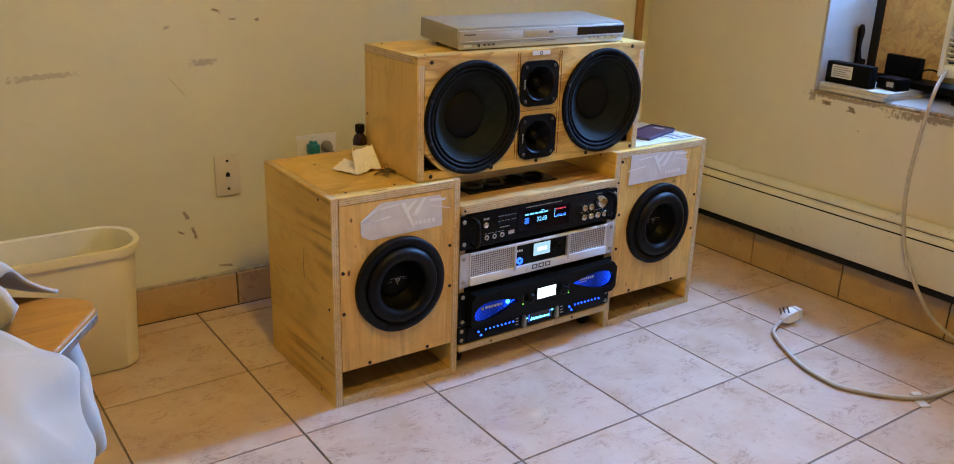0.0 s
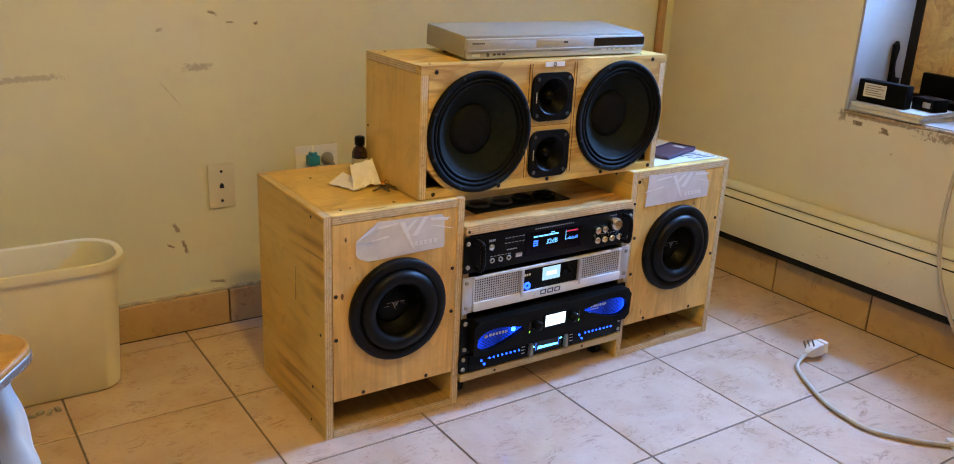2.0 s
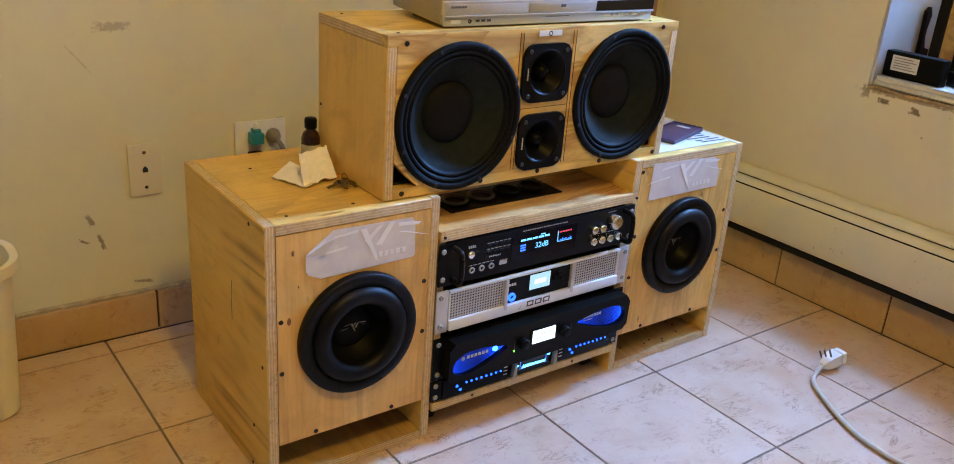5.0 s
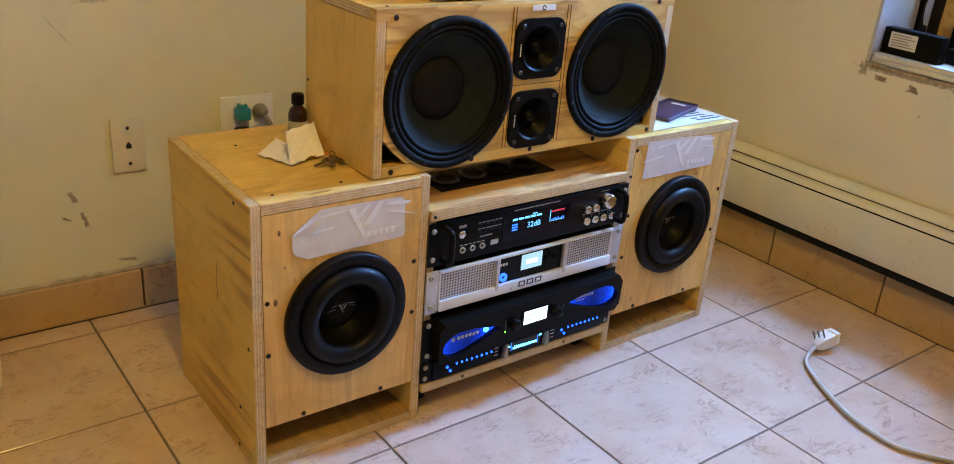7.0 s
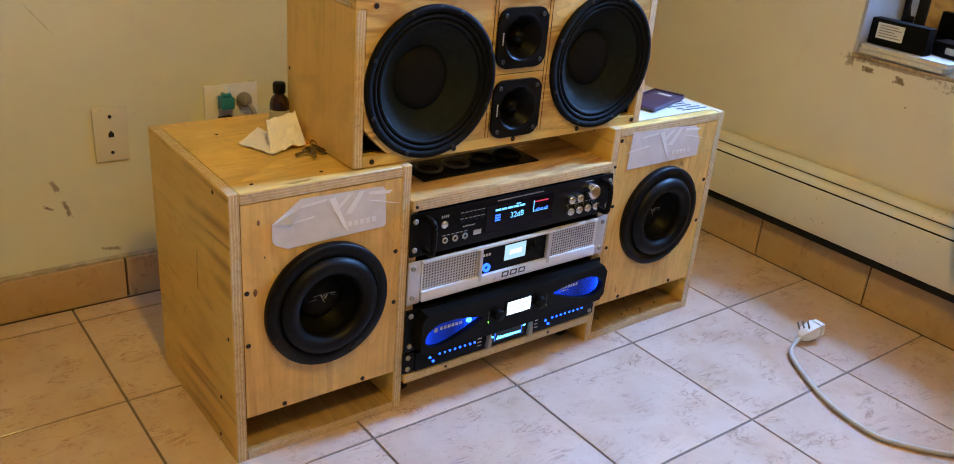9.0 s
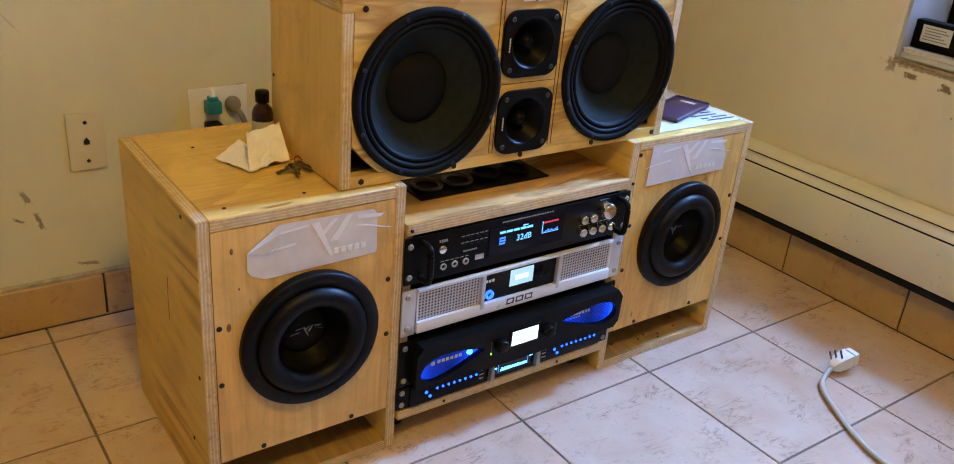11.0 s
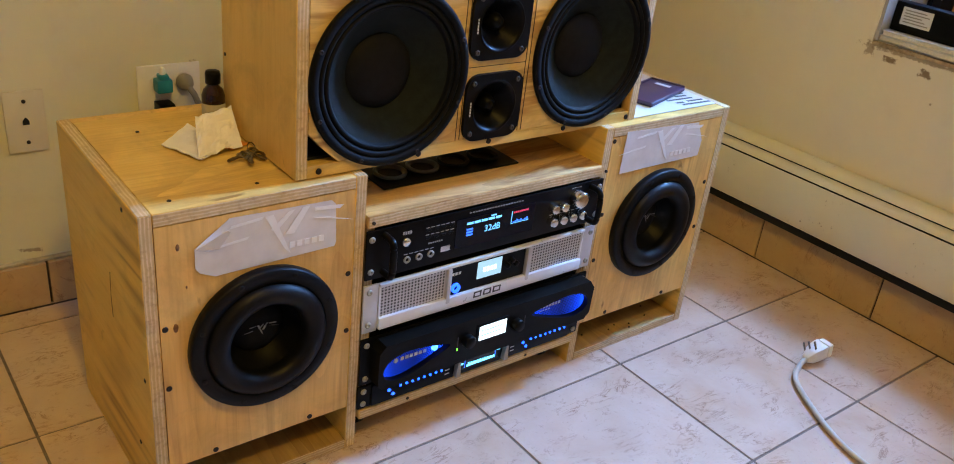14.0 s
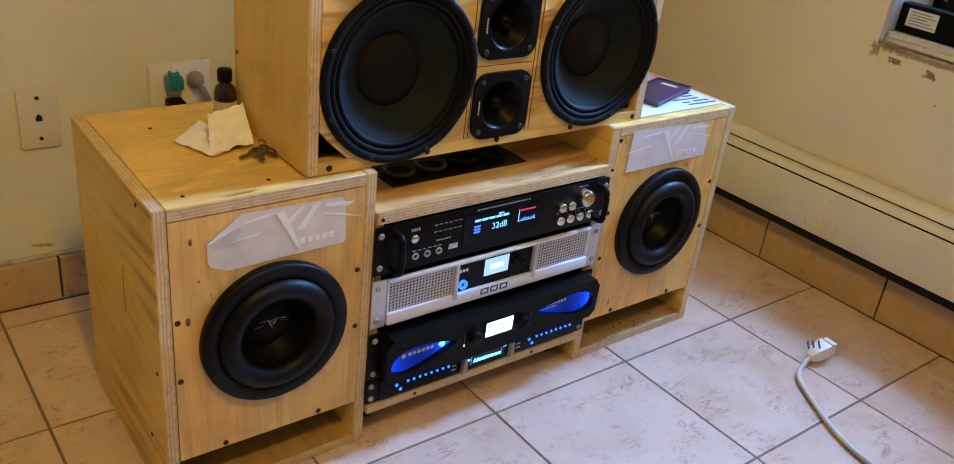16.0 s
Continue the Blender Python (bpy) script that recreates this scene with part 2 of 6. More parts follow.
key_steel = plain("dull_nickel", (0.22, 0.19, 0.15), 0.35, 1.0, vary=0.3, scale=200)
amber = plain("brown_glass", (0.030, 0.010, 0.004), 0.12, vary=0.2)
bottle_label = plain("aged_paper_label", (0.36, 0.32, 0.25), 0.7, scale=80)
purple = plain("dark_purple_case", (0.040, 0.022, 0.065), 0.36, vary=0.1, coat=0.2)
white_sheet = plain("white_printed_sheet", (0.62, 0.61, 0.60), 0.55, vary=0.05, scale=25)
tissue = plain("white_napkin_paper", (0.85, 0.83, 0.95), 0.85, vary=0.03, scale=60, bump=0.15)
orange = plain("orange_card", (0.75, 0.28, 0.03), 0.5)
reveal_paint = plain("white_reveal_paint", (0.42, 0.41, 0.40), 0.6, vary=0.05, scale=14, bump=0.05)
old_plaster = plain("old_broken_plaster", (0.33, 0.245, 0.16), 0.9, vary=0.5, scale=45, bump=0.5)
frame_dark = plain("dark_window_frame", (0.010, 0.008, 0.007), 0.55, spec=0.2)
ac_cream = plain("cream_appliance_plastic", (0.70, 0.66, 0.54), 0.4, vary=0.03, scale=12)
ceiling_mat = plain("ceiling_paint", (0.54, 0.48, 0.37), 0.8, vary=0.03, scale=4, bump=0.05)
book_cover = plain("pale_book_cover", (0.60, 0.59, 0.58), 0.45, vary=0.05)
page_mat = plain("book_pages", (0.70, 0.66, 0.58), 0.8, vary=0.12, scale=180)


def cloth_material():
    m = Mat("white_cotton_cloth", 0.9, 0, (0.78, 0.77, 0.75))
    v = m.coords()
    weave = m.noise(v, 420, 3, 0.6)
    soft = m.noise(v, 8, 3)
    m.base(m.ramp(soft, (0.3, (0.36, 0.34, 0.30)), (0.7, (0.42, 0.40, 0.355))))
    m.bump(weave, 0.25, 0.0007)
    m.b.inputs["Sheen Weight"].default_value = 0.25
    return m.m


cloth = cloth_material()


def label_material():
    """Frosted transfer film, half see-through."""
    m = Mat("frosted_transfer_film", 0.5, 0, (0.66, 0.63, 0.62))
    v = m.coords()
    n = m.noise(v, 30, 4)
    m.base(m.ramp(n, (0.3, (0.60, 0.56, 0.55)), (0.7, (0.70, 0.67, 0.66))))
    return m.m


film = label_material()
film_mark = plain("white_vinyl_mark", (0.80, 0.79, 0.79), 0.5, vary=0.03)


def tile_material(name, base, vein_col, pink):
    m = Mat(name, 0.16)
    v = m.coords((1, 1, 1), shift=13.0)
    cloud = m.noise(v, 6.5, 5, 0.6, 0.4)
    c = m.ramp(cloud, (0.32, pink), (0.62, base), (0.8, tuple(min(1, x * 1.06) for x in base)))
    v2 = m.coords((1.0, 2.6, 1.0), (0, 0, 35), shift=17.0)
    vein = m.noise(v2, 9.0, 7, 0.68, 1.6)
    band = m.math("ABSOLUTE", m.math("SUBTRACT", vein, 0.5))
    line = m.ramp(band, (0.0, (1, 1, 1)), (0.016, (0.25, 0.25, 0.25)), (0.035, (0, 0, 0)))
    where = m.ramp(m.noise(v, 15, 4, 0.6), (0.50, (0, 0, 0)), (0.64, (1, 1, 1)))
    c = m.mix(m.math("MULTIPLY", m.math("MULTIPLY", line, where), 0.85), c, vein_col)
    v3 = m.coords((38, 110, 38), (0, 0, -28), shift=23.0)
    dash = m.noise(v3, 1.0, 6, 0.7, 2.2)
    group = m.ramp(m.noise(v, 10, 3, 0.6), (0.48, (0, 0, 0)), (0.62, (1, 1, 1)))
    c = m.mix(m.math("MULTIPLY", m.math("MULTIPLY", m.ramp(dash, (0.60, (0, 0, 0)), (0.72, (1, 1, 1))), group), 0.55), c, vein_col)
    speck = m.noise(v, 75, 4, 0.7)
    c = m.mix(m.math("MULTIPLY", m.ramp(speck, (0.60, (0, 0, 0)), (0.72, (1, 1, 1))), 0.42), c, vein_col)
    m.base(c)
    m.roughness(m.noise(v, 22, 4), 0.05, 0.15)
    m.bump(m.noise(v, 9, 2), 0.05, 0.002)
    return m.m


tile_mat = tile_material("glazed_marble_tile", (0.615, 0.468, 0.375), (0.25, 0.14, 0.09), (0.53, 0.372, 0.268))
skirt_mat = tile_material("glazed_skirting_tile", (0.56, 0.385, 0.20), (0.28, 0.15, 0.07), (0.48, 0.315, 0.155))
grout = plain("dark_grout", (0.17, 0.13, 0.105), 0.9, vary=0.25, scale=60)
joint_dark = plain("dirty_dark_joint", (0.055, 0.034, 0.026), 0.9, vary=0.3, scale=60)
caulk = plain("old_caulk", (0.42, 0.35, 0.21), 0.8, vary=0.3, scale=50)


def wall_material(name, axis, marks, low=(0.695, 0.658, 0.42), high=(0.755, 0.718, 0.475)):
    """Cream wall paint with scuffs; marks: (along, height, half length, half height, turn, weight)."""
    m = Mat(name, 0.55)
    v = m.coords()
    big = m.noise(v, 2.2, 4)
    c = m.ramp(big, (0.3, low), (0.7, high))
    smear = m.noise(v, 11, 5, 0.65)
    c = m.mix(m.math("MULTIPLY", m.ramp(smear, (0.56, (0, 0, 0)), (0.78, (1, 1, 1))), 0.16), c, (0.50, 0.39, 0.25))
    tc = m.node("ShaderNodeTexCoord")
    sp = m.node("ShaderNodeSeparateXYZ")
    m.link(tc.outputs["Object"], sp.inputs[0])
    rag = m.noise(v, 85, 6, 0.75)
    for along, height, hl, hh, turn, weight in marks:
        du = m.math("SUBTRACT", sp.outputs[axis], along)
        dz = m.math("SUBTRACT", sp.outputs[2], height)
        ct, st = math.cos(radians(turn)), math.sin(radians(turn))
        a = m.math("ADD", m.math("MULTIPLY", du, ct / hl), m.math("MULTIPLY", dz, st / hl))
        b = m.math("ADD", m.math("MULTIPLY", dz, ct / hh), m.math("MULTIPLY", du, -st / hh))
        far = m.math("MAXIMUM", m.math("ABSOLUTE", a), m.math("ABSOLUTE", b))
        edge = m.math("ADD", far, m.math("MULTIPLY", m.math("SUBTRACT", rag, 0.5), 3.4))
        mask = m.math("SUBTRACT", 1.0, m.math("MULTIPLY", m.math("SUBTRACT", edge, 0.55), 2.2), True)
        inside = m.math("LESS_THAN", far, 1.25)
        mask = m.math("MULTIPLY", m.math("MULTIPLY", mask, inside), weight)
        c = m.mix(mask, c, (0.20, 0.13, 0.075))
    m.base(c)
    m.roughness(smear, 0.33, 0.50)
    m.bump(m.noise(v, 55, 4), 0.10, 0.0015)
    return m.m


wall_back_mat = wall_material("cream_wall_paint_scuffed", 0, [
    (0.64, 0.664, 0.075, 0.008, 3, 0.38), (1.018, 0.675, 0.034, 0.010, 2, 0.45), (0.952, 0.612, 0.045, 0.0018, -52, 0.3),
    (1.06, 0.803, 0.012, 0.004, -25, 0.8), (1.167, 0.776, 0.006, 0.004, 20, 0.95), (1.10, 0.78, 0.010, 0.003, 0, 0.7),
    (0.935, 0.765, 0.008, 0.006, 0, 0.5), (0.943, 0.275, 0.006, 0.016, 20, 0.75), (0.962, 0.222, 0.005, 0.020, 15, 0.85),
    (0.926, 0.230, 0.011, 0.003, -30, 0.9), (1.04, 0.115, 0.022, 0.004, -8, 0.7), (1.37, 0.446, 0.008, 0.014, 0, 0.6)])
# pinker and bluer than the back wall: cool bounced light put into the paint
wall_right_mat = wall_material("cream_wall_paint_chipped", 1, [
    (1.812, 0.562, 0.016, 0.0065, 0, 1.0), (1.731, 0.556, 0.013, 0.0085, 0, 1.0), (1.50, 0.572, 0.12, 0.012, -2, 0.8),
    (1.70, 0.50, 0.004, 0.003, 0, 0.7), (1.30, 0.57, 0.08, 0.012, 0, 0.7), (1.74, 0.580, 0.125, 0.0055, 0, 0.75),
    (1.862, 0.575, 0.012, 0.016, 0, 0.7)], (0.705, 0.633, 0.50), (0.765, 0.693, 0.555))
wall_plain_mat = plain("tan_wall_paint", (0.34, 0.28, 0.20), 0.6, vary=0.08, scale=6)


def heater_material():
    m = Mat("old_cream_enamel", 0.42)
    v = m.coords()
    c = m.ramp(m.noise(v, 5, 4), (0.3, (0.66, 0.62, 0.50)), (0.7, (0.72, 0.68, 0.56)))
    chips = m.noise(v, 70, 5, 0.7)
    where = m.ramp(m.noise(v, 7, 3), (0.5, (0, 0, 0)), (0.62, (1, 1, 1)))
    c = m.mix(m.math("MULTIPLY", m.ramp(chips, (0.63, (0, 0, 0)), (0.67, (1, 1, 1))), where), c, (0.16, 0.11, 0.08))
    m.base(c)
    m.bump(m.noise(v, 30, 3), 0.06, 0.001)
    return m.m


heater_mat = heater_material()

lcd_white = glow("lcd_backlight_white", (0.72, 0.92, 1.0), 2.4)
lcd_blue = glow("lcd_backlight_pale_blue", (0.50, 0.82, 1.0), 0.95)
lcd_cyan = glow("lcd_backlight_cyan", (0.12, 0.66, 1.0), 4.0)
led_blue = glow("blue_led", (0.008, 0.075, 1.0), 6.0)
led_green = glow("green_led", (0.25, 1.0, 0.08), 2.0)
vfd = glow("blue_display_digits", (0.16, 0.56, 1.0), 1.8)
vfd_deep = glow("deep_blue_display_bars", (0.03, 0.16, 1.0), 2.4)
vfd_red = glow("red_display_bars", (0.9, 0.05, 0.12), 0.9)


def glow_grille(name, stops):
    """Dark grille with the LED's blue falloff painted as emission, stronger near its lamp; stops: (x, strength)."""
    m = Mat(name, 0.4, 0, (0.004, 0.004, 0.008), spec=0.2)
    g = m.node("ShaderNodeNewGeometry")
    sp = m.node("ShaderNodeSeparateXYZ")
    m.link(g.outputs["Position"], sp.inputs[0])
    x0, x1 = stops[0][0], stops[-1][0]
    u = m.math("MULTIPLY", m.math("SUBTRACT", sp.outputs[0], x0), 1.0 / (x1 - x0))
    r = m.ramp(u, *[((x - x0) / (x1 - x0), (k / 4, k / 4, k / 4)) for x, k in stops])
    m.b.inputs["Emission Color"].default_value = (0.006, 0.065, 1.0, 1)
    m.link(m.math("MULTIPLY", r, 6.5), m.b.inputs["Emission Strength"])
    return m.m


# emission by x imitates how the blue light fades across each pocket
grille_glow_a = glow_grille("blue_glow_painted_grille", [(1.388, 1.3), (1.415, 0.42), (1.455, 0.16), (1.480, 0.5), (1.518, 3.0)])
grille_glow_b = glow_grille("blue_glow_painted_grille_far", [(1.692, 2.2), (1.725, 0.5), (1.775, 0.16), (1.805, 0.5), (1.834, 1.6)])
bulb_glass = glow("warm_bulb_glass", (1.0, 0.72, 0.40), 6.0)

# ---- mesh helpers ----


def box(x0, x1, y0, y1, z0, z1, bevel=0.0, segs=2):
    bm = bmesh.new()
    bmesh.ops.create_cube(bm, size=1.0)
    for v in bm.verts:
        v.co = Vector(((x0 + x1) / 2 + v.co.x * (x1 - x0), (y0 + y1) / 2 + v.co.y * (y1 - y0), (z0 + z1) / 2 + v.co.z * (z1 - z0)))
    if bevel:
        bmesh.ops.bevel(bm, geom=bm.edges[:], offset=bevel, segments=segs, affect="EDGES", profile=0.6)
    return bm


def merge(*parts):
    """Several bmeshes as one."""
    out = bmesh.new()
    for p in parts:
        me = bpy.data.meshes.new("tmp")
        p.to_mesh(me)
        out.from_mesh(me)
        bpy.data.meshes.remove(me)
        p.free()
    return out


def moved(bm, m):
    bmesh.ops.transform(bm, matrix=m, verts=bm.verts[:])
    return bm


def slab(points, y0, y1, bevel=0.0):
    """A plate with an outline in x and z, between two values of y."""
    bm = bmesh.new()
    f = bm.faces.new([bm.verts.new((x, y0, z)) for x, z in points])
    r = bmesh.ops.extrude_face_region(bm, geom=[f])
    for v in [g for g in r["geom"] if isinstance(g, bmesh.types.BMVert)]:
        v.co.y = y1
    bmesh.ops.recalc_face_normals(bm, faces=bm.faces[:])
    if bevel:
        bmesh.ops.bevel(bm, geom=bm.edges[:], offset=bevel, segments=2, affect="EDGES", profile=0.6)
    return bm


def ring(cx, cz, r, n=48, start=0.0):
    return [(cx + r * math.cos(start + 2 * math.pi * i / n), cz + r * math.sin(start + 2 * math.pi * i / n)) for i in range(n)]


def holed(outer, holes, y0, y1):
    """A plate in x and z with round openings through it."""
    bm = bmesh.new()
    edges = []
    for loop in (outer, *holes):
        vs = [bm.verts.new((x, y0, z)) for x, z in loop]
        edges += [bm.edges.new((vs[i], vs[(i + 1) % len(vs)])) for i in range(len(vs))]
    bmesh.ops.triangle_fill(bm, use_beauty=True, use_dissolve=False, edges=edges)
    r = bmesh.ops.extrude_face_region(bm, geom=bm.faces[:])
    for v in [g for g in r["geom"] if isinstance(g, bmesh.types.BMVert)]:
        v.co.y = y1
    bmesh.ops.recalc_face_normals(bm, faces=bm.faces[:])
    return bm


def loft_body(rows, bevel=0.003):
    """A four-sided body along x from rows of (x, half width, low, high)."""
    bm = bmesh.new()
    rings = [[bm.verts.new((x, y, z)) for y, z in ((-w, a), (w, a), (w, b), (-w, b))] for x, w, a, b in rows]
    for p, q in zip(rings, rings[1:]):
        for k in range(4):
            bm.faces.new((p[k], p[(k + 1) % 4], q[(k + 1) % 4], q[k]))
    bm.faces.new(rings[0])
    bm.faces.new(rings[-1][::-1])
    bmesh.ops.recalc_face_normals(bm, faces=bm.faces[:])
    bmesh.ops.bevel(bm, geom=bm.edges[:], offset=bevel, segments=2, affect="EDGES", profile=0.6)
    return bm


def lathe(profile, place, turn=(90, 0, 0), n=48):
    """A turned shape: (radius, height) pairs about an axis that points to -y unless turned."""
    bm = bmesh.new()
    rows = []
    for r, h in profile:
        if r < 1e-6:
            rows.append([bm.verts.new((0, 0, h))])
        else:
            rows.append([bm.verts.new((r * math.cos(2 * math.pi * i / n), r * math.sin(2 * math.pi * i / n), h)) for i in range(n)])
    for a, b in zip(rows, rows[1:]):
        for i in range(n):
            j = (i + 1) % n
            if len(a) == 1 and len(b) == 1:
                continue
            if len(a) == 1:
                bm.faces.new((a[0], b[i], b[j]))
            elif len(b) == 1:
                bm.faces.new((a[i], a[j], b[0]))
            else:
                bm.faces.new((a[i], a[j], b[j], b[i]))
    bmesh.ops.recalc_face_normals(bm, faces=bm.faces[:])
    for f in bm.faces:
        f.smooth = True
    return moved(bm, pose(*place, *turn))


def tube(points, radius, n=10, smooth_steps=6):
    """A round cord along points, rounded between them."""
    pts = [Vector(p) for p in points]
    if smooth_steps:
        out = []
        q = [pts[0] * 2 - pts[1]] + pts + [pts[-1] * 2 - pts[-2]]
        for i in range(1, len(q) - 2):
            for s in range(smooth_steps):
                u = s / smooth_steps
                a, b, c, d = q[i - 1], q[i], q[i + 1], q[i + 2]
                out.append(0.5 * (2 * b + (c - a) * u + (2 * a - 5 * b + 4 * c - d) * u * u + (3 * b - a - 3 * c + d) * u ** 3))
        pts = out + [pts[-1]]
    bm = bmesh.new()
    rows = []
    up = Vector((0, 0, 1))
    for i, p in enumerate(pts):
        d = (pts[min(i + 1, len(pts) - 1)] - pts[max(i - 1, 0)]).normalized()
        side = d.cross(up)
        if side.length < 0.1:
            side = d.cross(Vector((1, 0, 0)))
        side.normalize()
        top = side.cross(d)
        rows.append([bm.verts.new(p + radius * (side * math.cos(2 * math.pi * k / n) + top * math.sin(2 * math.pi * k / n))) for k in range(n)])
    for a, b in zip(rows, rows[1:]):
        for k in range(n):
            bm.faces.new((a[k], a[(k + 1) % n], b[(k + 1) % n], b[k]))
    bm.faces.new(rows[0][::-1])
    bm.faces.new(rows[-1])
    bmesh.ops.recalc_face_normals(bm, faces=bm.faces[:])
    for f in bm.faces:
        f.smooth = True
    return bm


def thing(name, base, label, category, group="", kind=""):
    ob = new(name)
    ob.location = base
    ob.empty_display_size = 0.05
    return tagged(ob, label, category, group, kind)


def origin(ob):
    p = Vector((0, 0, 0))
    while ob is not None:
        p = p + Vector(ob.location)
        ob = ob.parent
    return p


def part(name, bm, material, parent, label=""):
    """One mesh under a thing or a part; the bmesh is in the world's metres."""
    bmesh.ops.translate(bm, vec=-origin(parent), verts=bm.verts[:])
    me = bpy.data.meshes.new(name)
    bm.to_mesh(me)
    bm.free()
    me.materials.append(material)
    ob = new(name, me)
    ob.parent = parent
    if label:
        tagged(ob, label)
    return ob


def single(name, bm, material, label="", category="", group="", kind=""):
    """A thing of one mesh, with its origin at the world's."""
    me = bpy.data.meshes.new(name)
    bm.to_mesh(me)
    bm.free()
    me.materials.append(material)
    return tagged(new(name, me), label, category, group, kind)


def smooth_by(bm, degrees=40):
    for f in bm.faces:
        f.smooth = True
    for e in bm.edges:
        if len(e.link_faces) == 2 and e.calc_face_angle(0) > radians(degrees):
            e.smooth = False
    return bm


def letters(text, size, place, turn):
    cu = bpy.data.curves.new("letters", "FONT")
    cu.body, cu.size, cu.extrude = text, size, 0.0003
    cu.resolution_u = 2
    ob = bpy.data.objects.new("letters", cu)
    scene.collection.objects.link(ob)
    bpy.context.view_layer.update()
    me = bpy.data.meshes.new_from_object(ob.evaluated_get(bpy.context.evaluated_depsgraph_get()))
    bpy.data.objects.remove(ob)
    bm = bmesh.new()
    bm.from_mesh(me)
    bpy.data.meshes.remove(me)
    return moved(bm, pose(*place, *turn))


# ---- the room ----
WB, WR, WL, WF, TOP = 2.552, 2.601, -1.60, -2.40, 2.42     # back, right, left and front walls, ceiling

wall_north = single("wall_north", box(WL - 0.15, WR + 0.5, WB, WB + 0.15, -0.05, TOP), wall_back_mat,
                    "cream painted wall with scuffs and brown smudges", "wall", kind="structure")
wall_west = single("wall_west", box(WL - 0.15, WL, WF, WB, -0.05, TOP), wall_plain_mat, "plain tan painted wall", "wall", kind="structure")
wall_south = single("wall_south", box(WL - 0.15, WR + 0.5, WF - 0.15, WF, -0.05, TOP), wall_plain_mat, "plain tan painted wall", "wall", kind="structure")
# right wall with a deep window opening
Y0, Y1, Z0, Z1, DEEP = 0.98, 1.862, 0.594, 2.12, 0.38
wall_east = single("wall_east", merge(
    box(WR, WR + DEEP, WF, WB, -0.05, Z0 - 0.012), box(WR, WR + DEEP, WF, WB, Z1, TOP),
    box(WR, WR + DEEP, WF, Y0, Z0 - 0.012, Z1), box(WR, WR + DEEP, Y1, WB, Z0 - 0.012, Z1)), wall_right_mat,
    "cream painted wall with chipped plaster under the window", "wall", kind="structure")
ceiling = single("ceiling", box(WL - 0.15, WR + 0.5, WF - 0.15, WB + 0.15, TOP, TOP + 0.1), ceiling_mat, "plain off-white ceiling", "ceiling", kind="structure")

# window: jamb lining, sill, dark frame, plywood infill, glass above
window = thing("window_1", (WR, Y1, Z0), "deep-set window, boarded with plywood beside an air conditioner", "window", kind="structure")
part("window_sill", smooth_by(box(WR + 0.010, WR + DEEP, Y0, Y1, Z0 - 0.012, Z0, 0.002)), reveal_paint, window, "worn white painted sill")
part("plaster_edge", smooth_by(box(WR - 0.0015, WR + 0.0095, Y0, Y1, Z0 - 0.0118, Z0 - 0.003, 0.003)), old_plaster, window, "broken brown plaster edge")
part("jamb", box(WR + 0.003, WR + DEEP, Y1 - 0.008, Y1 - 0.0005, Z0, Z1), reveal_paint, window)
part("jamb", box(WR + 0.003, WR + DEEP, Y0 + 0.0005, Y0 + 0.008, Z0, Z1), reveal_paint, window)
part("head", box(WR + 0.003, WR + DEEP, Y0 + 0.008, Y1 - 0.008, Z1 - 0.008, Z1 - 0.0005), reveal_paint, window)
FX = WR + 0.235
part("window_frame", merge(
    box(FX, FX + 0.05, Y1 - 0.035, Y1 - 0.008, Z0, Z1 - 0.008, 0.003), box(FX, FX + 0.05, Y0 + 0.008, Y0 + 0.035, Z0, Z1 - 0.008, 0.003),
    box(FX, FX + 0.05, Y0 + 0.035, Y1 - 0.035, Z1 - 0.04, Z1 - 0.008, 0.003), box(FX, FX + 0.05, Y0 + 0.035, Y1 - 0.035, 1.10, 1.14, 0.003),
    box(FX, FX + 0.05, Y0 + 0.035, Y1 - 0.035, Z0, Z0 + 0.04, 0.003)), frame_dark, window, "dark painted window frame")
part("plywood_panel", box(FX + 0.004, FX + 0.016, 1.58, Y1 - 0.036, Z0 + 0.04, 1.10), window_ply, window, "bare plywood infill panel")
glass = Mat("window_glass", 0.02, 0, (0.95, 0.97, 0.97))
glass.b.inputs["Transmission Weight"].default_value = 1.0
pane = part("pane", box(FX + 0.02, FX + 0.024, Y0 + 0.036, Y1 - 0.036, 1.142, Z1 - 0.042), glass.m, window)
pane.visible_shadow = False

# skirting tiles
skirt_n = thing("skirting_north", (1.0, WB, 0), "brown glazed tile skirting with dark joints", "baseboard", kind="structure")
part("grout_bed", box(WL, WR, WB - 0.010, WB - 0.0005, 0, 0.092), joint_dark, skirt_n)
part("caulk_line", smooth_by(box(WL, WR, WB - 0.014, WB - 0.0006, 0.092, 0.0985, 0.003)), caulk, skirt_n, "yellowed caulk line")
part("floor_joint", box(WL, WR - 0.02, WB - 0.0245, WB - 0.0202, -0.002, 0.0012), joint_dark, skirt_n, "dark joint at the floor")
skirt_e = thing("skirting_east", (WR, 1.0, 0), "brown glazed tile skirting with dark joints", "baseboard", kind="structure")
part("grout_bed", box(WR - 0.008, WR - 0.0005, WF, WB - 0.02, 0, 0.107), joint_dark, skirt_e)

